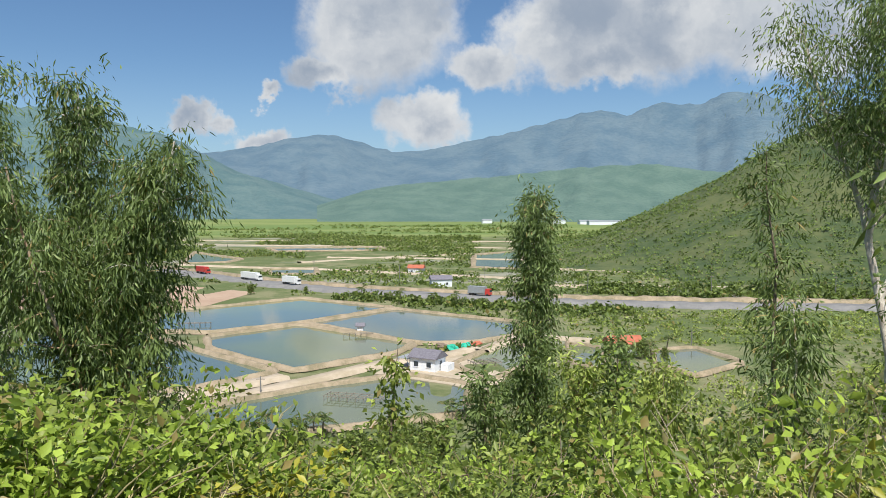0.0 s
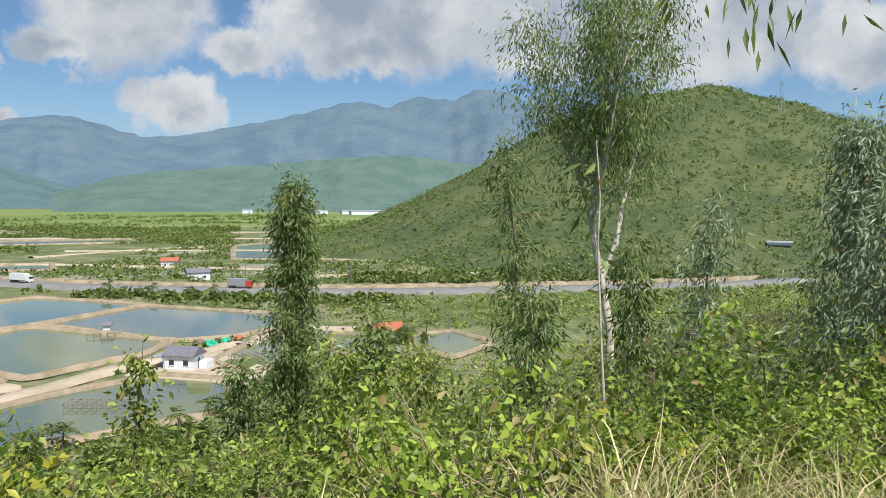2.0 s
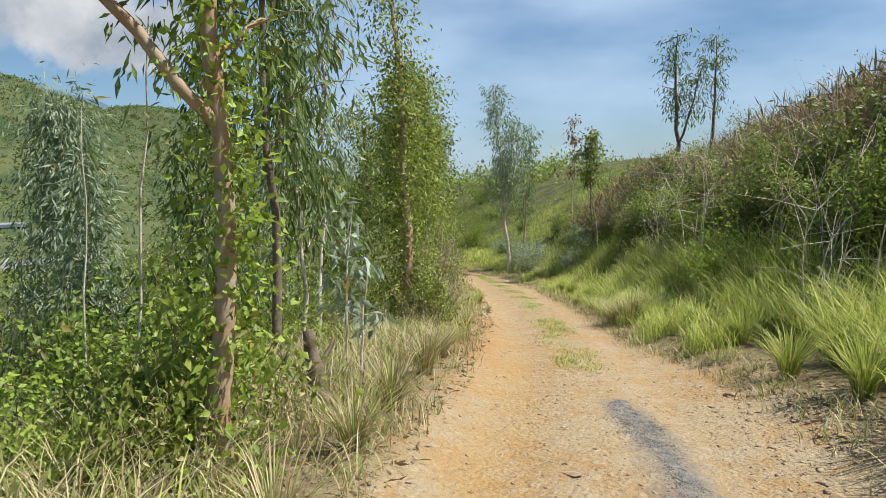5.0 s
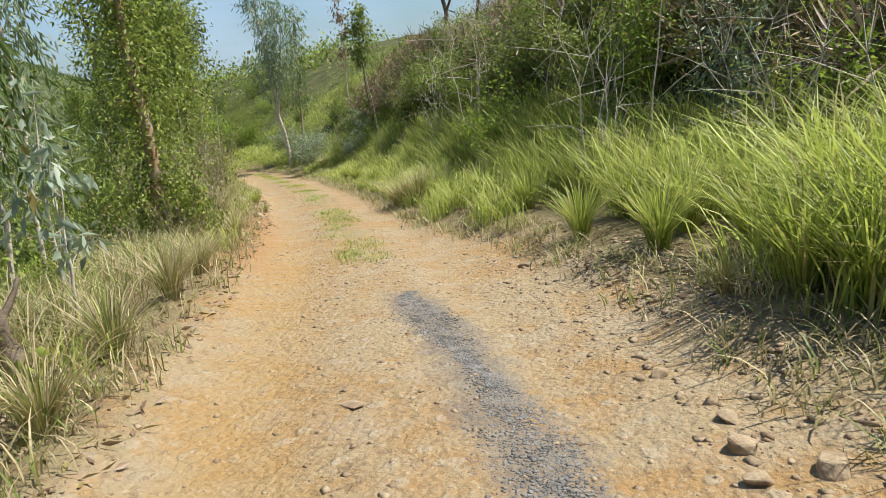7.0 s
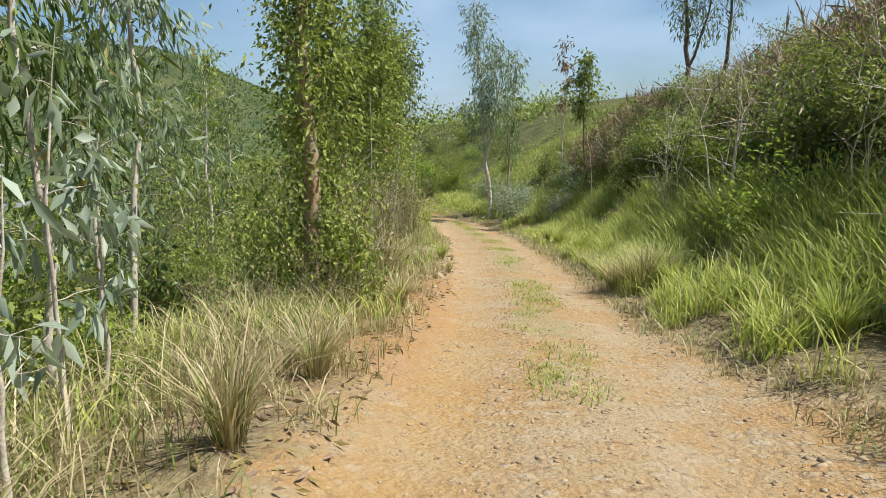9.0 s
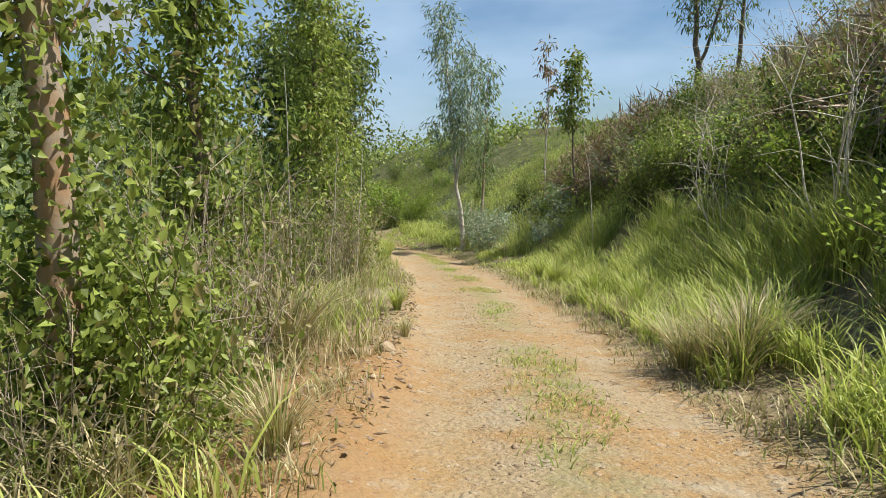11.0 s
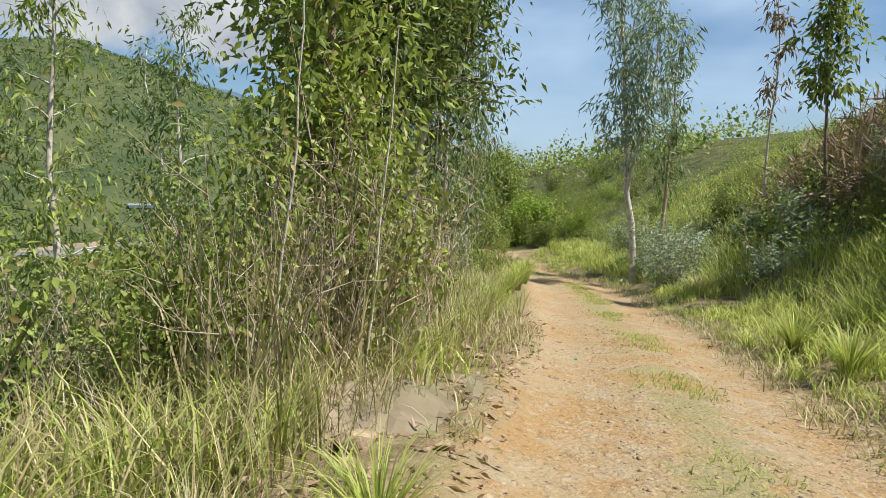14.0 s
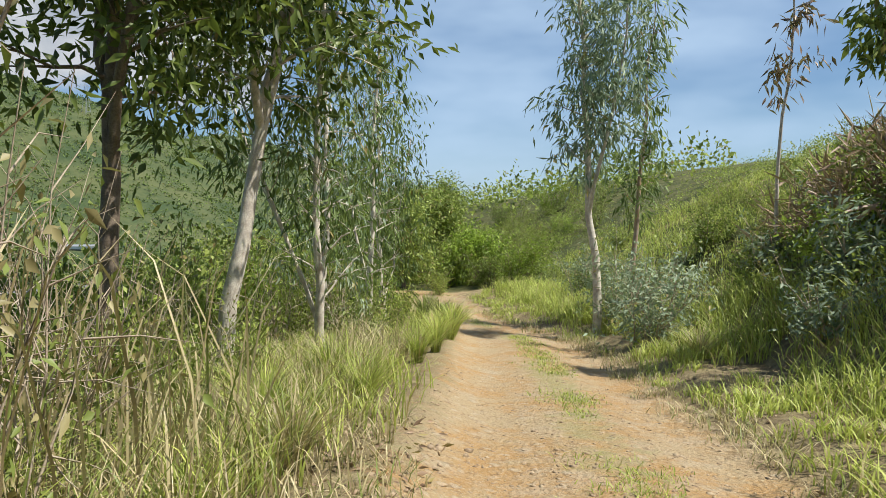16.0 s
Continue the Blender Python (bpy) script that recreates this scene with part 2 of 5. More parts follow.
def track_y(x):
    """The middle of the dirt track."""
    x = np.asarray(x, float)
    near = np.clip(x, -6, 36) - 5
    y = 0.25 + 0.17 * near + 0.0045 * near * near
    y = y + np.where(x < -6, 0.07 * (x + 6), 0.0)
    far = np.clip(x - 36, 0, 40)
    return y + 0.45 * far + 0.012 * far * far + 1.4 * smooth(x, 35.0, 39.5)


def side(x, y):
    """Signed distance from the track's middle: plus on the valley side."""
    u = np.clip((np.asarray(x, float) - 35.0) / 4.5, 0, 1)
    slope = 0.17 + 0.009 * (np.clip(x, -6, 36) - 5) + 0.024 * np.clip(np.asarray(x, float) - 36, 0, 40) + 1.4 / 4.5 * 6 * u * (1 - u)
    return (np.asarray(y, float) - track_y(x)) / np.sqrt(1 + slope * slope)


def land(x, y, fine=True):
    """Height of the ground."""
    x, y = np.asarray(x, float), np.asarray(y, float)
    d = side(x, y)
    road = -0.07 - 0.102 * np.clip(x, -60, 36) - 0.03 * np.clip(x - 36, 0, 60)
    road = road - 0.13 * smooth(x, 6, 14) * (1 - smooth(x, 28, 36))
    w = np.maximum(-d - 1.55 + 0.4 * smooth(x, 9, 13), 0)
    open_bank = 0.10 * np.minimum(w, 2.4) + 0.74 * np.clip(w - 2.4, 0, 8.5) + 0.30 * np.clip(w - 10.9, 0, 60) + 0.12 * np.clip(w - 70, 0, 300)
    open_bank = open_bank * (1 - 0.3 * smooth(x, 26, 60))
    cut = 0.10 * np.minimum(w, 1.6) + 1.02 * np.clip(w - 1.6, 0, 3.8) + 0.34 * np.clip(w - 5.4, 0, 30) + 0.12 * np.clip(w - 35, 0, 300)
    steep = smooth(x, 7, 15) * (1 - smooth(x, 33.5, 40))
    bank = open_bank + (cut - open_bank) * steep
    v = np.maximum(d - 1.5, 0)
    drop = 0.08 * np.minimum(v, 1.6) + 0.50 * np.maximum(v - 1.6, 0)
    h = road + bank - drop
    if fine:
        rough = np.where(np.abs(d) < 1.5, 0.022, 0.08)
        h = h + rough * ripple(x, y, 0.9, 3, 4) + 0.5 * smooth(np.abs(d), 4, 14) * ripple(x, y, 7.0, 9, 3)
        ruts = np.exp(-((np.abs(d + 0.05) - 0.72) / 0.28) ** 2) * 0.045
        h = h - ruts + 0.10 * smooth(d, 0.95, 1.35) + 0.10 * smooth(-d, 1.35, 1.8)
    knoll = -33 + 30 * np.exp(-(((x - 122) / 40) ** 2 + ((y - 46) / 26) ** 2)) + 14 * np.exp(-(((x - 88) / 26) ** 2 + ((y - 34) / 26) ** 2))
    h = np.maximum(h, knoll + (1.2 * ripple(x, y, 11.0, 21, 3) if fine else 0))
    return np.maximum(h, PLAIN + 0.15 * ripple(x, y, 30, 5, 2))


def mesh_of(name, verts, faces, mat=None, smooth_shade=False):
    """A mesh from arrays; all faces have the same number of corners."""
    verts, faces = np.asarray(verts, np.float32), np.asarray(faces, np.int32)
    me = bpy.data.meshes.new(name)
    k = faces.shape[1]
    me.vertices.add(len(verts))
    me.vertices.foreach_set("co", verts.ravel())
    me.loops.add(faces.size)
    me.loops.foreach_set("vertex_index", faces.ravel())
    me.polygons.add(len(faces))
    me.polygons.foreach_set("loop_start", np.arange(0, faces.size, k, dtype=np.int32))
    if smooth_shade:
        me.polygons.foreach_set("use_smooth", np.ones(len(faces), bool))
    me.update(calc_edges=True)
    if mat:
        me.materials.append(mat)
    return me


def grid(xs, ys):
    gx, gy = np.meshgrid(xs, ys)
    nx, ny = len(xs), len(ys)
    i = (np.arange(ny - 1)[:, None] * nx + np.arange(nx - 1)[None, :]).ravel()
    return gx.ravel(), gy.ravel(), np.stack([i, i + 1, i + nx + 1, i + nx], 1)


def spread(lo, a, b, hi, step, grow=1.16):
    """Even steps from a to b, and growing ones out to lo and hi."""
    mid = list(np.arange(a, b, step))
    s, v, right = step, b, []
    while v < hi:
        right.append(v)
        s *= grow
        v += s
    s, v, left = step, a, []
    while v > lo:
        s *= grow
        v -= s
        left.append(v)
    return np.array(left[::-1] + mid + right + [hi])


GROUND, g = material("ground")
co = g.add("ShaderNodeTexCoord").outputs["Object"]
lat = g.add("ShaderNodeAttribute", attribute_name="lateral").outputs["Fac"]
xyz = g.add("ShaderNodeSeparateXYZ", {0: co})
n_big, n_mid, n_fine = g.noise(co, 0.9, 5.0, 0.6), g.noise(co, 5.0, 6.0, 0.65), g.noise(co, 38.0, 5.0, 0.7)
pebble = g.add("ShaderNodeTexVoronoi", {"Vector": co, "Scale": 26.0}).outputs["Distance"]
dirt = g.mix(g.step(g.math("ADD", g.math("MULTIPLY", n_big, 0.55), g.math("MULTIPLY", n_mid, 0.45)), 0.42, 0.58), (0.40, 0.25, 0.11), (0.40, 0.305, 0.18))
dirt = g.mix(g.math("MULTIPLY", g.step(n_fine, 0.52, 0.66), 0.7), dirt, (0.52, 0.43, 0.285))
dirt = g.mix(g.math("MULTIPLY", g.step(g.noise(co, 13.0, 6.0, 0.75), 0.53, 0.64), 0.62), dirt, (0.185, 0.12, 0.07))
stones = g.add("ShaderNodeTexVoronoi", {"Vector": g.vec("ADD", co, g.vec("MULTIPLY", g.noise(co, 7.0, 3.0, 0.6, colour=True), (0.12, 0.12, 0.12))), "Scale": 8.5})
flat_stone = g.math("MULTIPLY", g.step(g.math("FRACT", g.math("MULTIPLY", g.add("ShaderNodeSeparateXYZ", {0: stones.outputs["Color"]}).outputs[0], 7.3)), 0.62, 0.72), g.math("SUBTRACT", 1.0, g.step(stones.outputs["Distance"], 0.26, 0.40)))
dirt = g.mix(g.math("MULTIPLY", flat_stone, 0.6), dirt, g.mix(n_fine, (0.36, 0.28, 0.19), (0.58, 0.50, 0.37)))
dirt = g.mix(g.math("MULTIPLY", g.step(g.noise(co, 2.3, 6.0, 0.7), 0.48, 0.66), 0.55), dirt, (0.43, 0.355, 0.25))
rut = g.math("SUBTRACT", 1.0, g.step(g.math("ABSOLUTE", g.math("SUBTRACT", g.math("ADD", lat, g.math("MULTIPLY", g.math("SUBTRACT", n_big, 0.5), 0.7)), 0.72)), 0.1, 0.42))
dirt = g.mix(g.math("MULTIPLY", g.math("MULTIPLY", rut, g.math("SUBTRACT", 1.0, g.step(xyz.outputs[0], 9.0, 15.0))), 0.4), dirt, (0.46, 0.30, 0.12))
gravel_line = g.math("SUBTRACT", xyz.outputs[1], g.math("SUBTRACT", g.math("MULTIPLY", xyz.outputs[0], 0.26), 1.455))
gravel_bed = g.math("SUBTRACT", 1.0, g.step(g.math("ABSOLUTE", g.math("ADD", gravel_line, g.math("ADD", g.math("MULTIPLY", g.math("SUBTRACT", n_mid, 0.5), 0.5), g.math("MULTIPLY", g.math("SUBTRACT", n_big, 0.5), 0.6)))), 0.06, 0.28))
gravel_bed = g.math("MULTIPLY", gravel_bed, g.math("MULTIPLY", g.step(xyz.outputs[0], 0.5, 1.8), g.math("SUBTRACT", 1.0, g.step(xyz.outputs[0], 6.9, 7.6))))
dirt = g.mix(g.math("MULTIPLY", gravel_bed, 0.62), dirt, (0.20, 0.19, 0.175))
edge = g.math("ADD", lat, g.math("MULTIPLY", g.math("SUBTRACT", n_mid, 0.5), 1.1))
crown = g.math("SUBTRACT", 1.0, g.step(g.math("ABSOLUTE", g.math("ADD", edge, 0.02)), 0.10, 0.34))
crown = g.math("MULTIPLY", g.math("MULTIPLY", crown, g.step(xyz.outputs[0], 8.5, 11.5)), g.step(n_big, 0.42, 0.58))
dirt = g.mix(g.math("MULTIPLY", crown, 0.5), dirt, (0.26, 0.27, 0.11))
litter = g.mix(g.step(n_mid, 0.35, 0.65), (0.17, 0.125, 0.075), (0.33, 0.27, 0.15))
litter = g.mix(g.math("MULTIPLY", g.step(n_fine, 0.5, 0.65), 0.5), litter, (0.16, 0.17, 0.06))
narrow = g.step(xyz.outputs[0], 8.0, 13.0)
off = g.step(g.math("SUBTRACT", g.math("ABSOLUTE", g.math("ADD", edge, g.math("MULTIPLY_ADD", narrow, -0.30, 0.22))), g.math("MULTIPLY", narrow, -0.33)), 1.35, 1.75)
cutting = g.math("MULTIPLY", g.step(edge, 0.75, 1.15), g.math("SUBTRACT", 1.0, g.step(edge, 1.75, 2.2)))
cutting = g.math("MULTIPLY", cutting, g.math("MULTIPLY", g.step(xyz.outputs[0], 7.5, 10.0), g.math("SUBTRACT", 1.0, g.step(xyz.outputs[0], 14.5, 17.0))))
near_col = g.mix(g.math("MULTIPLY", cutting, 0.55), g.mix(off, dirt, litter), (0.40, 0.215, 0.085))
# the plain: scrub, bare patches and, farther out, rice
scr = g.mix(g.step(g.noise(co, 0.05, 7.0, 0.7), 0.44, 0.62), (0.10, 0.13, 0.05), (0.20, 0.20, 0.11))
scr = g.mix(g.math("MULTIPLY", g.step(g.noise(g.vec("MULTIPLY", co, (0.5, 1.6, 1.0)), 0.012, 5.0, 0.6), 0.55, 0.64), 0.7), scr, (0.30, 0.29, 0.25))
rice = g.mix(g.step(g.noise(g.vec("MULTIPLY", co, (0.25, 1.0, 1.0)), 0.008, 4.0), 0.4, 0.62), (0.13, 0.19, 0.06), (0.20, 0.235, 0.085))
far_y = g.math("ADD", xyz.outputs[1], g.math("MULTIPLY", g.math("SUBTRACT", g.noise(co, 0.004, 4.0), 0.5), 500.0))
scr = g.mix(g.step(far_y, 850.0, 960.0), scr, rice)
plain_mask = g.step(xyz.outputs[2], -29.0, -32.0)
slope_col = g.mix(g.step(n_big, 0.4, 0.6), (0.07, 0.085, 0.03), (0.13, 0.13, 0.055))
wild = g.step(g.math("ABSOLUTE", edge), 3.0, 5.0)
col = g.mix(plain_mask, g.mix(wild, near_col, slope_col), scr)
relief = g.math("ADD", g.math("ADD", g.math("MULTIPLY", n_fine, 0.5), g.math("MULTIPLY", n_mid, 0.9)), g.math("ADD", g.math("MULTIPLY", pebble, -0.35), g.math("MULTIPLY", flat_stone, 0.18)))
finish(g, col, 0.95, relief, 0.9, 0.045, specular=0.15)

gx, gy, quads = grid(spread(-4700, -3.5, 40, 4700, 0.17), spread(-4700, -5.5, 14.5, 4700, 0.17))
ground = new("ground", mesh_of("ground", np.stack([gx, gy, land(gx, gy)], 1), quads, GROUND, True))
lateral = ground.data.attributes.new("lateral", "FLOAT", "POINT")
lateral.data.foreach_set("value", np.clip(side(gx, gy) + 60 * smooth(gx, 45, 49), -50, 50).astype(np.float32))
tagged(ground, "dirt track on a hillside above a wide valley plain", "ground", kind="structure")

# ---- the wooded hill across the highway ----
def hill_height(x, y):
    main = 132 * np.exp(-(np.maximum(np.hypot((x - 375) / np.where(x < 375, 1.0, 1.3), y - 545) - 10, 0) / 190) ** 2.0)
    tail = 96 * np.exp(-(((x - 640) / 200) ** 2 + ((y - 520) / 210) ** 2))
    spur = 34 * np.exp(-(((x - 215) / 95) ** 2 + ((y - 640) / 130) ** 2))
    h = np.maximum(np.maximum(main, tail), spur) + 0.25 * np.minimum(np.minimum(main, tail), 60)
    h = h * (1 + 0.13 * ripple(x, y, 120, 41, 4)) + 3.0 * ripple(x, y, 30, 44, 3)
    return PLAIN - 9 + h


hx, hy, quads = grid(np.linspace(-120, 1250, 210), np.linspace(210, 1150, 150))
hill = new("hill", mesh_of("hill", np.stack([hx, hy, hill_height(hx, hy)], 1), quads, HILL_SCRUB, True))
tagged(hill, "steep green hill covered with scrub and low trees", "hill", kind="structure")


def ridge(name, mat, skyline, distance, depth, label, seed, base=-36):
    """A mountain range: skyline of (azimuth, elevation) in degrees, seen from the track."""
    az = np.radians(np.linspace(skyline[0][0], skyline[-1][0], 300))
    el = np.interp(np.degrees(az), [p[0] for p in skyline], [p[1] for p in skyline])
    rows = np.linspace(0, 1, 34)
    a, r = np.meshgrid(az, rows)
    e, _ = np.meshgrid(el, rows)
    dist = distance - depth * (1 - r)
    crest = distance * np.tan(np.radians(e)) + 1.3
    x, y = dist * np.sin(a), dist * np.cos(a)
    spurs = ripple(a * 2600, r * 260, 260, seed, 5)
    prof = np.clip(r + 0.30 * spurs * np.sin(np.pi * np.clip(r, 0, 1)), 0, 1.1) ** 1.15
    z = base + (crest - base) * prof + 0.030 * (crest - base) * ripple(a * 4000, r * 400, 60, seed + 5, 3) * (0.3 + r)
    i = (np.arange(33)[:, None] * 300 + np.arange(299)[None, :]).ravel()
    q = np.stack([i, i + 1, i + 301, i + 300], 1)
    ob = new(name, mesh_of(name, np.stack([x.ravel(), y.ravel(), z.ravel()], 1), q, mat, True))
    return tagged(ob, label, "mountain", kind="structure")


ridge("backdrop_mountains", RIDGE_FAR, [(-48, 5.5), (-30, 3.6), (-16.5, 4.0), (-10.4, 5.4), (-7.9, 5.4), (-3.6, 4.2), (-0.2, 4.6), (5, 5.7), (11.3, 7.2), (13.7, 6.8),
      (16.2, 7.6), (18.1, 7.3), (20.8, 8.0), (22.7, 7.8), (27, 6.2), (34, 6.6), (44, 6.3), (49, 4.8), (54, 2.6), (58, 0.6), (61, -0.6)], 4500, 1700, "mountain range on the horizon with painted blue haze", 61)
ridge("backdrop_left_mountain", RIDGE_MID, [(-60, 8.0), (-40, 7.8), (-28, 6.7), (-26.0, 6.6), (-20, 5.2), (-15.3, 2.7), (-9, 0.9), (-6, 0.2)], 3300, 900, "wooded mountain slope with painted blue haze, falling to the plain", 71)
ridge("backdrop_foothill", RIDGE_NEAR, [(-9.5, 0.2), (-6, 1.3), (-3.5, 1.8), (4, 2.4), (11.3, 3.1), (16, 3.2), (20, 2.6), (26, 3.0), (34, 2.4), (40, 0.3)], 2600, 700, "green foothill with painted haze beyond the rice fields", 81)


# ---- building blocks for plants ----
def unit(v):
    return v / np.maximum(np.linalg.norm(v, axis=-1, keepdims=True), 1e-9)


def leaf_mesh(rng, base, way, length, width, facing=0.0):
    """Leaves as folded pointed blades: two triangles each along a midrib; facing turns their upper sides to the sun."""
    n = len(base)
    way = unit(way)
    across = unit(np.cross(way, rng.normal(size=(n, 3)) + facing * np.array(SUN_FROM)))
    up = np.cross(across, way)
    length, width = length[:, None], width[:, None]
    mid = base + way * length * 0.42
    a = mid + across * width * 0.5 + up * width * 0.16
    b = mid - across * width * 0.5 + up * width * 0.16
    tip = base + way * length - up * width * 0.2
    verts = np.stack([base, a, tip, b], 1).reshape(-1, 3)
    i = np.arange(n)[:, None] * 4
    return verts, np.concatenate([i + [0, 1, 2], i + [0, 2, 3]], 0)


def tube(path, radii, sides=6):
    """A tapered tube along a path, as verts and quads."""
    path, radii = np.asarray(path, float), np.asarray(radii, float)
    tang = unit(np.gradient(path, axis=0))
    ref = np.where(np.abs(tang[:, 2:3]) > 0.9, np.array([[1.0, 0, 0]]), np.array([[0, 0, 1.0]]))
    u = unit(np.cross(tang, ref))
    v = np.cross(tang, u)
    ang = np.arange(sides) * 2 * np.pi / sides
    ring = path[:, None, :] + radii[:, None, None] * (np.cos(ang)[None, :, None] * u[:, None, :] + np.sin(ang)[None, :, None] * v[:, None, :])
    n = len(path)
    i = np.arange(n - 1)[:, None] * sides + np.arange(sides)[None, :]
    j = np.arange(n - 1)[:, None] * sides + (np.arange(sides)[None, :] + 1) % sides
    return ring.reshape(-1, 3), np.stack([i, j, j + sides, i + sides], 2).reshape(-1, 4)


def merge(pieces):
    verts, faces, n = [], [], 0
    for v, f in pieces:
        verts.append(v)
        faces.append(f + n)
        n += len(v)
    return np.concatenate(verts), np.concatenate(faces)


def part(name, data, mat, parent, label="", smooth_shade=False):
    ob = new(name, mesh_of(name, data[0], data[1], mat, smooth_shade))
    ob.parent = parent
    return tagged(ob, label) if label else ob


def bent(rng, start, way, length, sag, n=6, wobble=0.06):
    t = np.linspace(0, 1, n)[:, None]
    p = start + unit(way) * length * t + np.array([0, 0, 1.0]) * sag * length * t ** 2
    w = np.cumsum(rng.normal(size=(n, 3)) * wobble * length / n ** 0.5, 0)
    w[0] = 0
    return p + w


def twig_leaves(rng, paths, per, leaf, hang, scatter, from_u=0.25, reach=0.3, facing=0.6):
    """Leaves on short twigs round the given limbs."""
    base, way = [], []
    for p in paths:
        n = max(1, int(per * rng.uniform(0.7, 1.3)))
        u = rng.uniform(from_u, 1, n) * (len(p) - 1)
        k = np.minimum(u.astype(int), len(p) - 2)
        at = p[k] + (p[k + 1] - p[k]) * (u - k)[:, None]
        clump = rng.normal(size=(max(2, n // 9), 3)) * reach
        off = clump[rng.integers(0, len(clump), n)] * rng.uniform(0.2, 1, (n, 1)) + rng.normal(size=(n, 3)) * reach * 0.25
        base.append(at + off)
        way.append(rng.normal(size=(n, 3)) * scatter + unit(off) * 0.6 + np.array([0, 0, -hang]))
    base, way = np.concatenate(base), np.concatenate(way)
    n = len(base)
    return leaf_mesh(rng, base, way, leaf[0] * rng.uniform(0.6, 1.3, n), leaf[1] * rng.uniform(0.7, 1.2, n), facing)


def tree(name, seed, at, height, radius, first, limbs, limb_len, rise, per, leaf, hang, bark, foliage, lean=(0, 0), label="", group="",
         fork=0, sag=-0.15, reach=0.3, taper=0.55, vine=0, vine_mat=None, top_len=0.5, boughs=()):
    """A tree: trunk, limbs and a crown of single leaves; fork adds further stems from a point on the trunk, vine wraps leaves round the trunk."""
    rng = np.random.default_rng(seed)
    x, y = at
    base = new(name)
    base.location = (x, y, float(land(x, y)) - 0.08)
    t = np.linspace(0, 1, 12)
    wob = np.cumsum(rng.normal(size=(12, 2)), 0) * 0.012 * height
    wob[0] = 0
    trunk = np.stack([lean[0] * height * t ** 1.2 + wob[:, 0] * 0.6, lean[1] * height * t ** 1.2 + wob[:, 1] * 0.6, height * t], 1)
    part("trunk", tube(trunk, radius * (1.25 * (1 - t) ** 3 * 0.25 + 1 - taper * t - 0.35 * t ** 4), 9), bark, base, smooth_shade=True)
    stems = [(trunk, radius, first)]
    for u, way, size in boughs:
        p = bent(rng, trunk[int(u * 11)], np.array(way, float), size, 0.05, 9, 0.03)
        part("fork", tube(p, radius * np.linspace(0.7, 0.2, 9), 8), bark, base, smooth_shade=True)
        stems.append((p, radius * 0.65, 0.4))
    for k in range(fork):
        i = int(len(trunk) * first * rng.uniform(0.75, 0.98))
        a = rng.uniform(0, 6.28) + 2.4 * k
        w = np.array([math.cos(a) * 0.34, math.sin(a) * 0.34, 1.0])
        p = bent(rng, trunk[i], w, height * (1 - i / 11) * rng.uniform(0.7, 0.95), 0.1, 8, 0.04)
        part("fork", tube(p, radius * np.linspace(0.62, 0.16, 8), 7), bark, base, smooth_shade=True)
        stems.append((p, radius * 0.6, 0.3))
    paths, tubes = [], []
    for p, r, f0 in stems:
        n = max(3, int(limbs * (1.0 if p is trunk else 0.6)))
        for k in range(n):
            u = f0 + (0.98 - f0) * (k + rng.uniform(0, 1)) / n
            i = min(int(u * (len(p) - 1)), len(p) - 2)
            at_ = p[i] + (p[i + 1] - p[i]) * (u * (len(p) - 1) - i)
            a = k * 2.4 + rng.uniform(-0.5, 0.5)
            e = radians(rise + rng.uniform(-18, 18))
            size = limb_len * (1 - (1 - top_len) * (u - f0) / (1 - f0)) * rng.uniform(0.65, 1.2)
            q = bent(rng, at_, np.array([math.cos(a) * math.cos(e), math.sin(a) * math.cos(e), math.sin(e)]), size, sag, 6)
            paths.append(q)
            tubes.append(tube(q, r * 0.34 * np.linspace(1, 0.15, 6) * (1 - 0.4 * u), 5))
            for _ in range(2):
                j = rng.integers(1, 4)
                b = rng.normal(size=3) * 0.7 + unit(q[-1] - q[0])
                s = bent(rng, q[j], b, size * 0.5, sag * 1.5, 4)
                paths.append(s)
                tubes.append(tube(s, r * 0.14 * np.linspace(1, 0.2, 4), 4))
    tagged(part("branchwork", merge(tubes), bark, base), kind="stuff")
    part("crown", twig_leaves(rng, paths, per, leaf, hang, 0.55, reach=reach), foliage, base)
    if vine:
        vp = [trunk[:9] + rng.normal(size=3) * radius * 0.8 for _ in range(4)]
        part("climbing_vine", twig_leaves(rng, vp, vine / 4, (0.062, 0.042), 0.2, 0.9, from_u=0.0, reach=0.17), vine_mat or LEAF_VINE, base, "leafy vine round the trunk")
    return tagged(base, label, "tree", group)


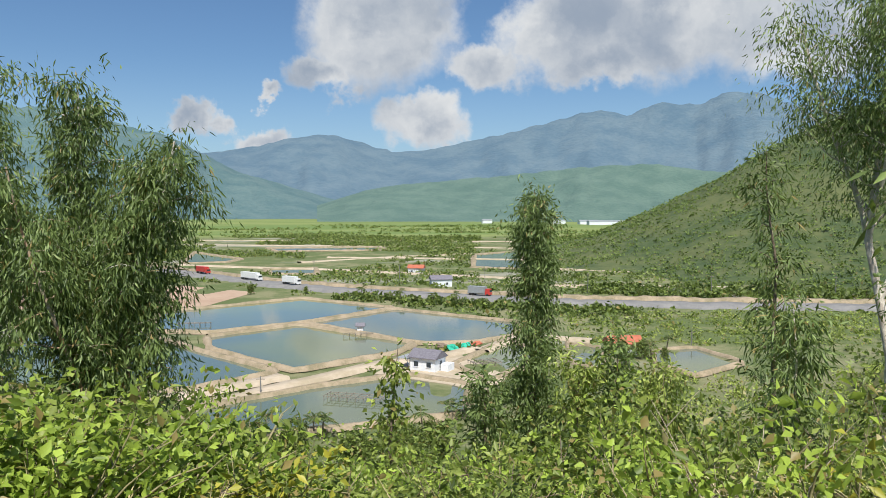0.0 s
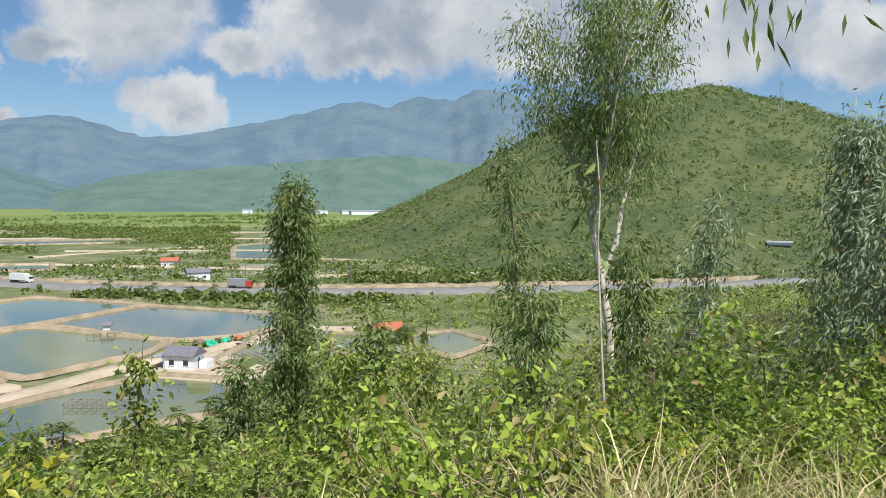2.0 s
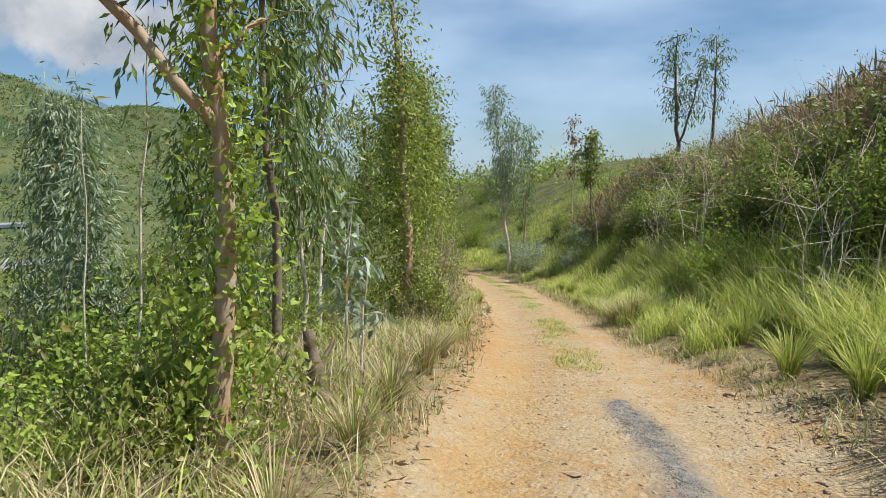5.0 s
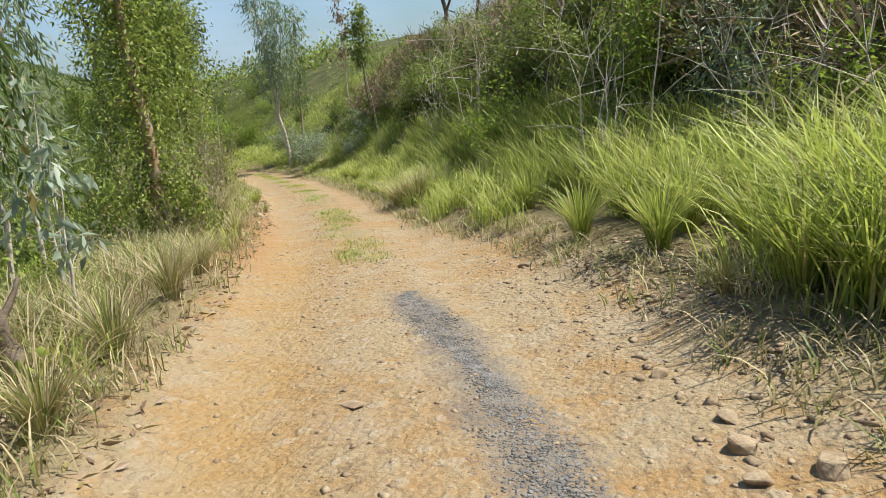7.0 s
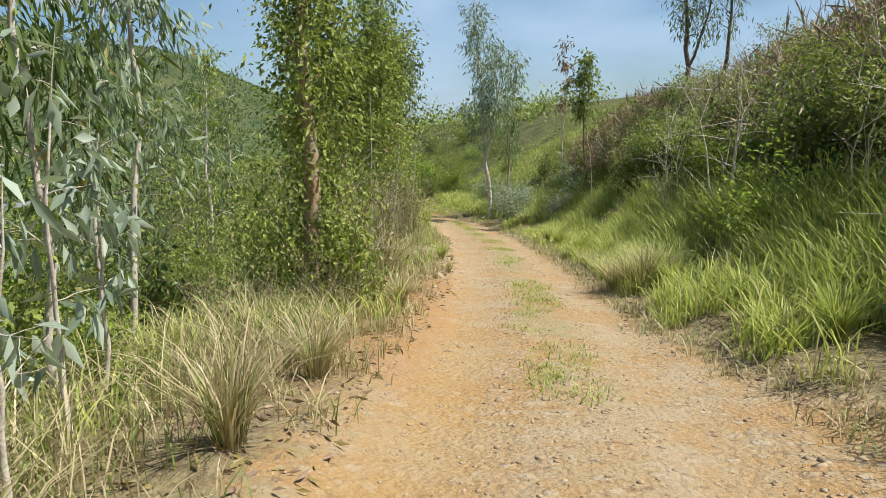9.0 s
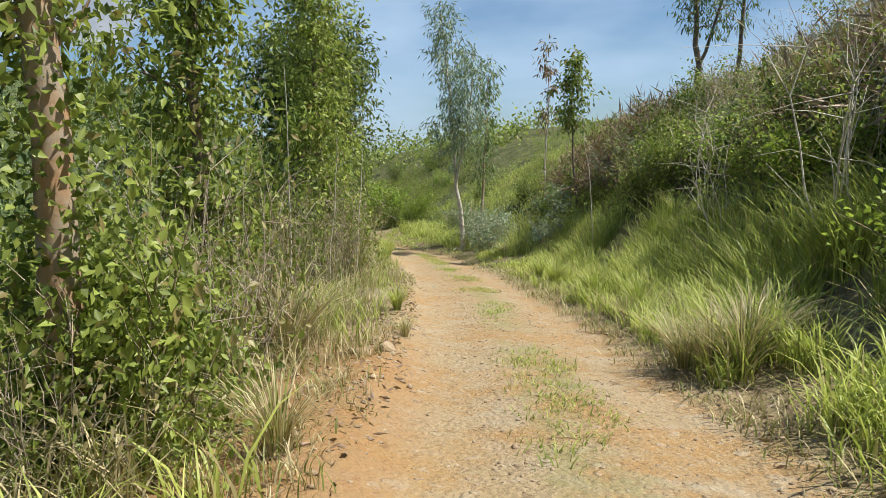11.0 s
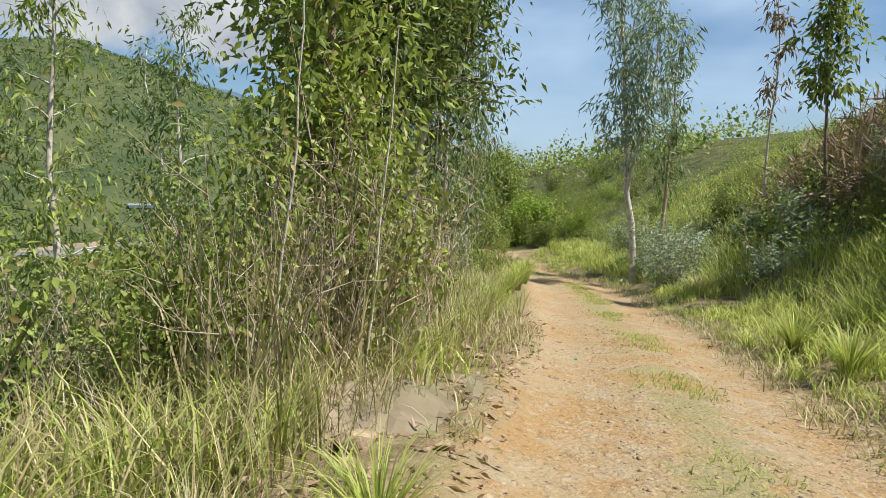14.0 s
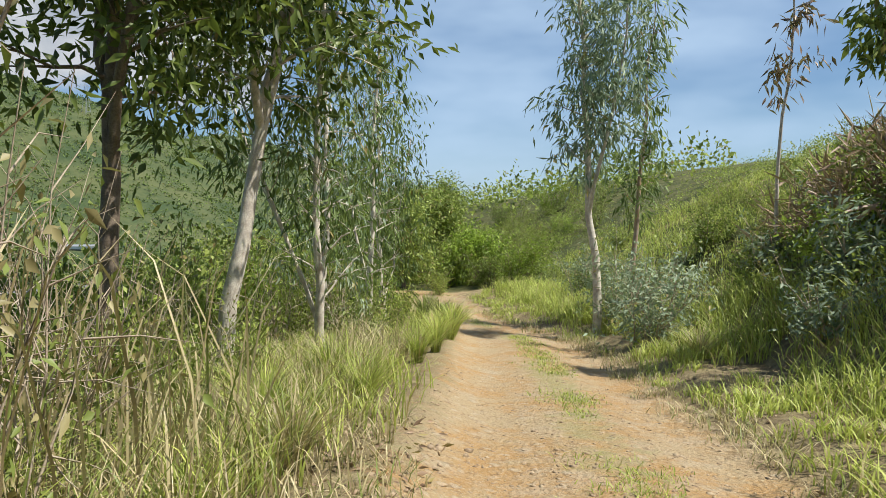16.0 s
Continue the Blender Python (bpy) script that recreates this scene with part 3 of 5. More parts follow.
def shrub(name, seed, height, wide, stems, per, leaf, hang, bark, foliage, label, group, sub=3, sag=-0.1, stem_r=0.014, reach=0.2, category="shrub"):
    """A many-stemmed bush at the origin."""
    rng = np.random.default_rng(seed)
    base = new(name)
    paths, tubes = [], []
    for k in range(stems):
        a = k * 2.4 + rng.uniform(-0.4, 0.4)
        s = wide * rng.uniform(0.15, 1.0)
        h = height * rng.uniform(0.6, 1.0)
        foot = np.array([math.cos(a), math.sin(a), 0]) * wide * 0.18 * rng.uniform(0, 1) + np.array([0, 0, -0.15])
        way = np.array([math.cos(a) * s, math.sin(a) * s, h])
        p = bent(rng, foot, way, float(np.linalg.norm(way)), sag * rng.uniform(0, 2), 7, 0.07)
        tubes.append(tube(p, stem_r * height * np.linspace(1, 0.2, 7), 4))
        paths.append(p)
        for _ in range(sub):
            j = rng.integers(1, 6)
            b = unit(p[-1] - p[0]) + rng.normal(size=3) * 0.75
            q = bent(rng, p[j], b, h * rng.uniform(0.25, 0.5), sag * 1.5, 5, 0.08)
            tubes.append(tube(q[::2], stem_r * height * 0.45 * np.linspace(1, 0.2, 3), 3))
            paths.append(q)
    work = part("branchwork", merge(tubes), bark, base)
    if sub > 4:
        tagged(work, kind="stuff")
    if per:
        part("foliage", twig_leaves(rng, paths, per, leaf, hang, 0.7, from_u=0.12, reach=reach, facing=2.2), foliage, base)
    return tagged(base, label, category, group)


def blades(rng, base, height, width, lean, ways=None):
    """Grass blades: tapered strips of three bays that bend over."""
    n = len(base)
    a = rng.uniform(0, 2 * np.pi, n)
    out = np.stack([np.cos(a), np.sin(a), np.zeros(n)], 1) if ways is None else ways
    cross = np.stack([-out[:, 1], out[:, 0], np.zeros(n)], 1)
    t = rng.uniform(-0.7, 0.7, n)[:, None]
    cross = unit(cross * np.cos(t) + out * np.sin(t))
    h, w, l = height[:, None], width[:, None], (lean * height)[:, None]
    rings = []
    for u, ww in ((0, 0.75), (0.38, 1.0), (0.75, 0.7)):
        c = base + np.array([0, 0, 1.0]) * h * (u - 0.22 * u * u) + out * l * u ** 1.8
        rings += [c - cross * w * ww * 0.5, c + cross * w * ww * 0.5]
    rings.append(base + np.array([0, 0, 1.0]) * h * 0.74 + out * l * 1.15)
    verts = np.stack(rings, 1).reshape(-1, 3)
    i = np.arange(n)[:, None] * 7
    return verts, np.concatenate([i + f for f in ([0, 1, 3], [0, 3, 2], [2, 3, 5], [2, 5, 4], [4, 5, 6])], 0)


def clumps(rng, at, size, pieces, tall=0.8, card=0.55, thin=0.75):
    """Far trees and scrub: tufts of many small leaf sprays with an uneven outline."""
    n = len(at)
    d = unit(rng.normal(size=(n, pieces, 3)))
    d[..., 2] = np.abs(d[..., 2]) * tall * 1.25 - 0.12
    r = rng.uniform(0.45, 1.0, (n, pieces, 1)) * (0.75 + 0.5 * rng.random((n, 1, 1)))
    c = at[:, None, :] + d * r * size[:, None, None]
    s = (size[:, None, None] * card * rng.uniform(0.5, 1.2, (n, pieces, 1))).reshape(-1, 1)
    c = c.reshape(-1, 3)
    way = unit(d.reshape(-1, 3) + rng.normal(size=c.shape) * 0.6)
    return leaf_mesh(rng, c - way * s * 0.5, way, s[:, 0], s[:, 0] * thin, 1.2 if thin > 0.2 else 0.0)


def stuff(name, data, mat, label, category):
    return tagged(new(name, mesh_of(name, data[0], data[1], mat)), label, category, kind="stuff")


def box(w, d, h, at=(0, 0, 0), turn=0.0, taper=1.0):
    """A block standing on at, as verts and quads; taper narrows its top."""
    c, s = math.cos(turn), math.sin(turn)
    v = []
    for z, k in ((0, 1.0), (h, taper)):
        for sx, sy in ((-1, -1), (1, -1), (1, 1), (-1, 1)):
            px, py = sx * w / 2 * k, sy * d / 2 * k
            v.append((at[0] + px * c - py * s, at[1] + px * s + py * c, at[2] + z))
    return np.array(v), np.array([(0, 3, 2, 1), (4, 5, 6, 7), (0, 1, 5, 4), (1, 2, 6, 5), (2, 3, 7, 6), (3, 0, 4, 7)])


# ---- the plain: ponds, dykes, roads, fields ----
def sheet(name, corners, z, mat, label, category):
    v = [(x, y, z) for x, y in corners] + [(x, y, z - 0.5) for x, y in corners]
    n = len(corners)
    me = bpy.data.meshes.new(name)
    me.from_pydata(v, [], [tuple(range(n))] + [(i, i + n, (i + 1) % n + n, (i + 1) % n) for i in range(n)])
    me.materials.append(mat)
    me.update()
    return tagged(new(name, me), label, category, kind="structure")


def strip(path, width, height, z0, top=0.6, seed=0):
    """An earth bank along a path: sloped sides, uneven top."""
    rng = np.random.default_rng(seed)
    p = np.array(path, float)
    seg = np.concatenate([[0], np.cumsum(np.linalg.norm(np.diff(p, axis=0), axis=1))])
    s = np.linspace(0, seg[-1], max(3, int(seg[-1] / 3.0)))
    q = np.stack([np.interp(s, seg, p[:, 0]), np.interp(s, seg, p[:, 1])], 1)
    t = unit(np.gradient(q, axis=0))
    nrm = np.stack([-t[:, 1], t[:, 0]], 1)
    w = width * (1 + 0.14 * rng.normal(size=(len(s), 1)))
    h = height * (1 + 0.12 * rng.normal(size=len(s)))
    rows = [np.column_stack([q + nrm * w * k, z0 + h * up]) for k, up in ((-0.5, -0.4), (-0.5 * top, 1.0), (0.5 * top, 1.0), (0.5, -0.4))]
    v = np.stack(rows, 1).reshape(-1, 3)
    i = np.arange(len(s) - 1)[:, None] * 4
    f = np.concatenate([i + [k, k + 4, k + 5, k + 1] for k in range(3)], 0)
    return v, f


ZW = PLAIN + 0.45
POND_NEAR = [
    [(-92, 243), (-53, 281), (-16, 254), (-40, 222), (-64, 203), (-80, 205)],
    [(-40, 220), (-16, 251), (22, 222), (19, 198), (7, 187), (-7, 187)],
    [(-62, 196), (-42, 217), (-7, 187), (-11, 174), (-31, 155), (-56, 179)],
    [(-115, 210), (-83, 205), (-58, 177), (-34, 154), (-48, 138), (-90, 141)],
    [(-44, 123), (-24, 141), (-8, 151), (5, 143), (4, 122), (-32, 108)],
    [(2, 161), (17, 192), (24, 170), (9, 145)],
    [(31, 187), (38, 181), (34, 153), (28, 164)],
    [(50, 177), (61, 181), (66, 163), (51, 150), (46, 161)]]
POND_FAR = [
    [(23, 549), (64, 600), (46, 418), (17, 430)],
    [(-191, 577), (-134, 501), (-136, 470), (-160, 460)],
    [(-99, 418), (-72, 426), (-65, 386), (-88, 386)],
    [(-150, 640), (-60, 660), (-40, 610), (-130, 590)]]
POND = POND_NEAR + POND_FAR
for k, corners in enumerate(POND):
    sheet("pond_water", corners, ZW, WATER, "still shrimp pond reflecting the sky", "pond")
    v, f = strip(corners + corners[:1], 2.2 if k < 6 else 1.3 if k < 8 else 4.0, 0.7, ZW, 0.45, k)
    tagged(new("pond_dyke", mesh_of("pond_dyke", v, f, DYKE)), "low earth dyke round a pond", "dyke", kind="structure")
sheet("bare_field", [(-114, 258), (-116, 330), (-76, 303), (-83, 256)], PLAIN + 0.4, BROWN_EARTH, "bare reddish brown field beside the ponds", "field")
sheet("bare_field", [(-170, 250), (-190, 330), (-120, 332), (-118, 256)], PLAIN + 0.4, BROWN_EARTH, "bare reddish brown field beside the ponds", "field")
sheet("mud_yard", [(-14, 152), (-9, 168), (4, 172), (13, 150), (8, 134), (2, 142)], PLAIN + 0.6, PALE_EARTH, "pale dried mud yard round the pond house", "yard")
for k, path in enumerate(([(-48, 118), (-38, 131), (-26, 146), (-13, 162), (-2, 168), (8, 180)], [(-60, 128), (-46, 134), (-32, 149)], [(9, 176), (20, 196), (30, 194), (38, 190)])):
    v, f = strip(path, 4.2, 0.55, PLAIN + 0.5, 0.75, 30 + k)
    tagged(new("farm_track", mesh_of("farm_track", v, f, PALE_EARTH)), "pale earth track between the ponds", "track", kind="structure")
HIGHWAY = [(-420, 640), (-168, 418), (-126, 382), (-70, 327), (-33, 303), (10, 284), (43, 268), (101, 258), (150, 254), (210, 250), (300, 262), (420, 300)]
v, f = strip(HIGHWAY, 13.0, 1.1, PLAIN + 0.2, 0.72, 50)
tagged(new("road", mesh_of("road", v, f, CONCRETE)), "pale concrete highway across the plain", "road", kind="structure")
v, f = strip([(x, y + 15) for x, y in HIGHWAY], 6.0, 1.3, PLAIN + 0.2, 0.7, 51)
tagged(new("railway_bank", mesh_of("railway_bank", v, f, DYKE)), "pale embankment running beside the highway", "embankment", kind="structure")
for k, (x0, y0, x1, y1) in enumerate(((-160, 450, 40, 360), (30, 330, 190, 300), (-80, 520, 120, 470), (-240, 700, 60, 640), (-90, 470, 20, 560), (60, 420, 190, 330), (-300, 800, 100, 760))):
    v, f = strip([(x0, y0), ((x0 + x1) / 2, (y0 + y1) / 2 + 8), (x1, y1)], 6.0, 0.6, PLAIN + 0.2, 0.7, 60 + k)
    tagged(new("field_dyke", mesh_of("field_dyke", v, f, PALE_EARTH)), "pale earth dyke across the flooded fields", "dyke", kind="structure")

rng = np.random.default_rng(5)
# scrub on the plain, thicker along roads and dykes
n = 24000
px, py = rng.uniform(-260, 330, n), rng.uniform(95, 900, n)
keep = ripple(px, py * 0.6, 55, 77, 3) > -0.14
for poly in POND + [[(-120, 250), (-120, 335), (-70, 310), (-80, 250)], [(-14, 150), (-10, 172), (6, 176), (16, 152), (8, 130)], [(-60, 112), (-50, 136), (0, 178), (4, 166), (-24, 138), (-36, 108)]]:
    c = np.array(poly, float)
    centre = c.mean(0)
    c = centre + (c - centre) * 1.1
    inside = np.ones(n, bool)
    ang = np.argsort(np.arctan2(c[:, 1] - centre[1], c[:, 0] - centre[0]))
    c = c[ang]
    for a, b in zip(c, np.roll(c, -1, 0)):
        inside &= (b[0] - a[0]) * (py - a[1]) - (b[1] - a[1]) * (px - a[0]) > 0
    keep &= ~inside
hw = np.interp(px, [p[0] for p in HIGHWAY], [p[1] for p in HIGHWAY])
keep &= (np.abs(py - hw - 8) > 20) & (hill_height(px, py) < PLAIN) & ~((py > 190) & (py < 290) & (px < -20)) & ~((px < -90) & (py < 340))
px, py = px[keep], py[keep]
stuff("plain_scrub", clumps(rng, np.column_stack([px, py, np.full(len(px), PLAIN + 0.2)]), rng.uniform(0.7, 2.4, len(px)) * (1 + py / 900), 11), LEAF_DARK, "green scrub and thickets scattered over the plain", "scrub")
x = np.concatenate([rng.uniform(-40, 60, 150), rng.uniform(60, 330, 900)])
y = np.interp(x, [p[0] for p in HIGHWAY], [p[1] for p in HIGHWAY]) + np.concatenate([rng.uniform(-30, -13, 150), rng.uniform(24, 58, 900)])
stuff("roadside_thicket", clumps(rng, np.column_stack([x, y, np.full(len(x), PLAIN + 0.4)]), rng.uniform(1.5, 3.6, len(x)), 26), LEAF_DARK, "dark green thicket along the highway", "thicket")
x, y = rng.uniform(36, 330, 2600), rng.uniform(186, 246, 2600)
stuff("marsh_scrub", clumps(rng, np.column_stack([x, y, np.full(2600, PLAIN + 0.1)]), rng.uniform(0.7, 1.9, 2600), 10), LEAF_MID, "olive scrub on the flat beside the highway", "scrub")
x, y = rng.uniform(8, 170, 1500), rng.uniform(62, 150, 1500)
keep = (land(x, y) < PLAIN + 6) & ~((x < 24) & (y > 118))
x, y = x[keep], y[keep]
stuff("foot_scrub", clumps(rng, np.column_stack([x, y, land(x, y)]), rng.uniform(0.8, 2.4, len(x)), 22, 1.0, 0.4), LEAF_MID, "green scrub at the foot of the slope", "scrub")
x, y = rng.uniform(60, 165, 1300), rng.uniform(8, 90, 1300)
stuff("hollow_woods", clumps(rng, np.column_stack([x, y, land(x, y)]), rng.uniform(0.9, 2.3, 1300), 60, 1.0, 0.17), LEAF_MID, "wooded rise beyond the bend of the track", "woods")
# woods on the hill
n = 34000
hx, hy = rng.uniform(60, 900, n), rng.uniform(250, 760, n)
hz = hill_height(hx, hy)
keep = (hz > PLAIN) & (ripple(hx, hy, 45, 91, 3) > -0.55)
hx, hy, hz = hx[keep], hy[keep], hz[keep]
stuff("hill_woods", clumps(rng, np.column_stack([hx, hy, hz]), rng.uniform(0.9, 3.2, len(hx)), 9), HILL_TREES, "low trees and scrub covering the hill", "woods")
# tree belts far out on the plain
x, y = rng.uniform(-420, 260, 900), np.repeat(rng.uniform(860, 1500, 30), 30) + rng.normal(size=900) * 6
x = np.repeat(rng.uniform(-420, 260, 30), 30) + rng.normal(size=900) * 40
stuff("far_tree_belts", clumps(rng, np.column_stack([x, y, np.full(900, PLAIN)]), rng.uniform(2.5, 6.0, 900), 14), LEAF_DARK, "dark tree belts beyond the rice fields", "woods")


# ---- trees below the viewpoint, on the valley side ----
tree("eucalyptus_tree", 11, (-6.7, 10.6), 6.8, 0.09, 0.30, 30, 0.85, 35, 120, (0.125, 0.024), 1.2, BARK_PALE, LEAF_EUC, (0.0, 0.02), "tall leafy eucalyptus with drooping green leaves above the ponds", "valley eucalyptus trees", fork=2, reach=0.22)
tree("eucalyptus_tree", 12, (-5.0, 10.1), 6.55, 0.085, 0.28, 34, 0.85, 32, 130, (0.125, 0.024), 1.2, BARK_PALE, LEAF_EUC, (0.01, 0.0), "tall leafy eucalyptus with drooping green leaves above the ponds", "valley eucalyptus trees", fork=2, reach=0.22)
tree("eucalyptus_tree", 13, (-4.45, 9.9), 5.5, 0.07, 0.30, 28, 0.85, 18, 110, (0.125, 0.024), 1.3, BARK_ORANGE, LEAF_EUC, (0.02, 0.0), "eucalyptus with a rusty trunk and long drooping boughs", "valley eucalyptus trees", fork=1, reach=0.22)
tree("eucalyptus_tree", 14, (-8.9, 11.5), 6.7, 0.09, 0.3, 28, 1.3, 30, 110, (0.125, 0.024), 1.2, BARK_PALE, LEAF_EUC, (0.0, 0.0), "tall leafy eucalyptus with drooping green leaves above the ponds", "valley eucalyptus trees", fork=1, reach=0.22)
tree("columnar_tree", 15, (2.05, 15.9), 8.35, 0.08, 0.22, 46, 0.74, 25, 110, (0.14, 0.034), 0.9, BARK_DARK, LEAF_EUC, (0.0, 0.0), "narrow column-shaped tree smothered in drooping leaves and vines", vine=900, top_len=0.55, reach=0.22)
tree("young_eucalyptus", 16, (5.2, 11.9), 7.0, 0.045, 0.28, 26, 0.55, 40, 26, (0.17, 0.030), 0.9, BARK_DARK, LEAF_EUC, (0.0, 0.0), "thin young eucalyptus with a sparse ragged crown", vine=300, reach=0.2)
tree("white_eucalyptus", 17, (7.25, 12.0), 10.2, 0.085, 0.56, 26, 1.3, 52, 95, (0.12, 0.026), 1.2, BARK_PALE, LEAF_EUC, (0.02, 0.01), "tall white-trunked eucalyptus with an open grey-green crown", fork=3, reach=0.34, top_len=0.6)
tree("cone_shaped_tree", 18, (8.9, 8.2), 5.5, 0.05, 0.22, 40, 0.95, 38, 90, (0.14, 0.028), 1.1, BARK_PALE, LEAF_EUC_BLUE, (0.0, 0.0), "cone-shaped young eucalyptus with dense grey-green leaves", top_len=0.15)
for k, (x, y, h, w) in enumerate(((7.6, 9.7, 5.0, 0.7), (6.2, 9.9, 4.6, 0.5), (7.9, 6.9, 3.9, 0.5), (4.3, 9.0, 3.6, 0.4))):
    tree("young_eucalyptus", 30 + k, (x, y), h, 0.03, 0.3, 22, w, 35, 34, (0.16, 0.030), 0.9, BARK_PALE if k % 2 else BARK_DARK, LEAF_EUC if k % 2 else LEAF_EUC_BLUE, (0.02 * (-1) ** k, 0.0),
         "slender young eucalyptus among the shrubs", "saplings on the slope", reach=0.22, top_len=0.4)

for k, (x, y, h) in enumerate(((3.3, 15.2, 5.0), (2.7, 14.7, 4.4), (1.1, 15.7, 4.4), (4.2, 14.6, 4.2))):
    tree("bushy_slope_tree", 90 + k, (x, y), h, 0.05, 0.1, 24, 0.85, 30, 46, (0.16, 0.05), 0.6, BARK_DARK, LEAF_MID if k % 2 else LEAF_EUC, (0.0, 0.0), "bushy young tree at the foot of a taller one", "bushy trees on the slope", reach=0.24)
tree("vine_draped_sapling", 95, (-0.7, 9.0), 2.9, 0.03, 0.55, 8, 0.28, 30, 16, (0.10, 0.05), 0.6, BARK_DARK, LEAF_VINE, (0.03, 0.0), "thin dead stem wrapped in a hanging vine", vine=520, reach=0.14)

# ---- trees along the track, valley side ----
tree("forked_eucalyptus", 19, (3.75, 2.1), 5.4, 0.054, 0.40, 14, 0.8, 25, 24, (0.13, 0.026), 1.3, BARK_ORANGE, LEAF_EUC, (-0.01, 0.01), "forked eucalyptus with peeling orange bark wrapped in vines", boughs=((0.37, (-0.42, 0.62, 0.85), 2.6), (0.40, (0.12, 0.05, 1.0), 2.8)), vine=2000, vine_mat=LEAF_BRIGHT, reach=0.26)
tree("leaning_eucalyptus", 20, (6.5, 3.35), 6.2, 0.04, 0.35, 20, 0.75, 30, 30, (0.20, 0.036), 1.2, BARK_DARK, LEAF_EUC, (0.01, 0.02), "thin dark-stemmed eucalyptus beside the track", reach=0.3)
tree("vine_covered_tree", 21, (11.75, 3.95), 6.2, 0.085, 0.3, 18, 0.5, 35, 56, (0.085, 0.036), 0.7, BARK_ORANGE, LEAF_VINE, (0.03, 0.03), "tree with an orange trunk smothered in climbing vines", "vine trees by the track", vine=3600)
tree("vine_covered_tree", 22, (14.7, 5.3), 5.0, 0.06, 0.22, 26, 0.65, 30, 72, (0.10, 0.044), 0.6, BARK_DARK, LEAF_VINE, (0.0, 0.03), "tree smothered in climbing vines beside the track", "vine trees by the track", vine=700)
tree("vine_covered_tree", 23, (20.7, 7.0), 6.4, 0.06, 0.18, 36, 0.85, 32, 90, (0.10, 0.044), 0.6, BARK_DARK, LEAF_VINE, (0.01, 0.01), "bushy tree hung with vines and dry stems", "vine trees by the track", vine=700)
tree("vine_covered_tree", 24, (17.4, 7.4), 5.6, 0.06, 0.30, 20, 0.75, 35, 50, (0.10, 0.046), 0.6, BARK_DARK, LEAF_MID, (0.0, 0.0), "tree smothered in climbing vines beside the track", "vine trees by the track", vine=500)
tree("shade_tree", 25, (27.2, 10.2), 6.6, 0.085, 0.5, 20, 1.5, 25, 46, (0.16, 0.060), 0.5, BARK_PALE, LEAF_DARK, (0.07, -0.15), "pale-trunked tree with a dark spreading crown", fork=2, reach=0.34)
tree("shade_tree", 26, (25.3, 9.7), 6.4, 0.08, 0.45, 22, 1.4, 25, 60, (0.16, 0.055), 0.5, BARK_DARK, LEAF_DARK, (0.0, -0.02), "tree with a dark spreading crown beside the track", fork=3, reach=0.34)
for k, (x, y, h) in enumerate(((29.0, 10.0, 6.3), (30.8, 11.0, 6.6), (32.6, 11.4, 6.0), (34.3, 12.0, 5.6))):
    tree("roadside_eucalyptus", 40 + k, (x, y), h, 0.05, 0.14, 28, 0.85, 35, 20, (0.17, 0.036), 1.3, BARK_PALE, LEAF_EUC_BLUE if k % 3 == 1 else LEAF_EUC, (0.0, 0.0), "leafy eucalyptus reaching down to the grass at the bend", "eucalyptus row at the bend", fork=1, reach=0.3)
for k, (x, y, h) in enumerate(((19.0, 12.5, 5.0), (23.0, 13.0, 8.0), (27.0, 15.0, 8.0))):
    tree("slope_tree", 50 + k, (x, y), h, 0.06, 0.2, 24, 1.0, 30, 30, (0.17, 0.045), 0.9, BARK_PALE, LEAF_MID if k % 2 else LEAF_EUC, (0.0, 0.0), "leafy tree on the slope below the track", "trees below the track", fork=1)

for k, (x, y, h) in enumerate(((8.0, 3.95, 5.0), (9.3, 4.5, 5.6), (7.2, 4.6, 4.2), (10.2, 5.6, 5.2))):
    tree("slender_eucalyptus", 120 + k, (x, y), h, 0.024, 0.25, 22, 0.6, 35, 28, (0.15, 0.030), 1.4, BARK_PALE, LEAF_EUC_BLUE if k % 2 else LEAF_EUC, (0.01 * k, -0.02), "slender eucalyptus with hanging leaves in the thicket by the track", "slender eucalyptus trees", reach=0.22, vine=260)

# ---- trees on the uphill side ----
tree("tall_eucalyptus", 27, (36.2, 8.1), 9.0, 0.075, 0.34, 26, 0.85, 35, 34, (0.24, 0.048), 1.0, BARK_PALE, LEAF_EUC_BLUE, (-0.03, 0.12), "tall slim eucalyptus with hanging blue-green leaves", fork=1, reach=0.34, top_len=0.55)
tree("tall_eucalyptus", 28, (38.0, 7.7), 7.0, 0.055, 0.3, 18, 0.7, 35, 24, (0.24, 0.048), 1.0, BARK_ORANGE, LEAF_EUC, (-0.03, 0.0), "slim eucalyptus with a rusty lower crown", reach=0.34)
tree("roadside_sapling", 29, (35.0, 4.85), 5.9, 0.032, 0.45, 11, 0.45, 40, 12, (0.22, 0.055), 1.0, BARK_PALE, LEAF_BROWN, (-0.07, 0.02), "thin bare sapling with a few withered leaves", "saplings on the verge", reach=0.2)
tree("roadside_sapling", 60, (31.7, 3.55), 4.6, 0.035, 0.5, 14, 0.55, 40, 24, (0.20, 0.07), 0.8, BARK_DARK, LEAF_MID, (0.0, 0.0), "thin sapling with a small leafy top", "saplings on the verge", reach=0.24)
tree("bank_tree", 61, (30.6, 0.3), 5.6, 0.085, 0.35, 16, 1.0, 40, 20, (0.20, 0.04), 1.0, BARK_DARK, LEAF_EUC, (0.0, 0.0), "dark-trunked eucalyptus standing on top of the bank", "trees on the bank", fork=1)
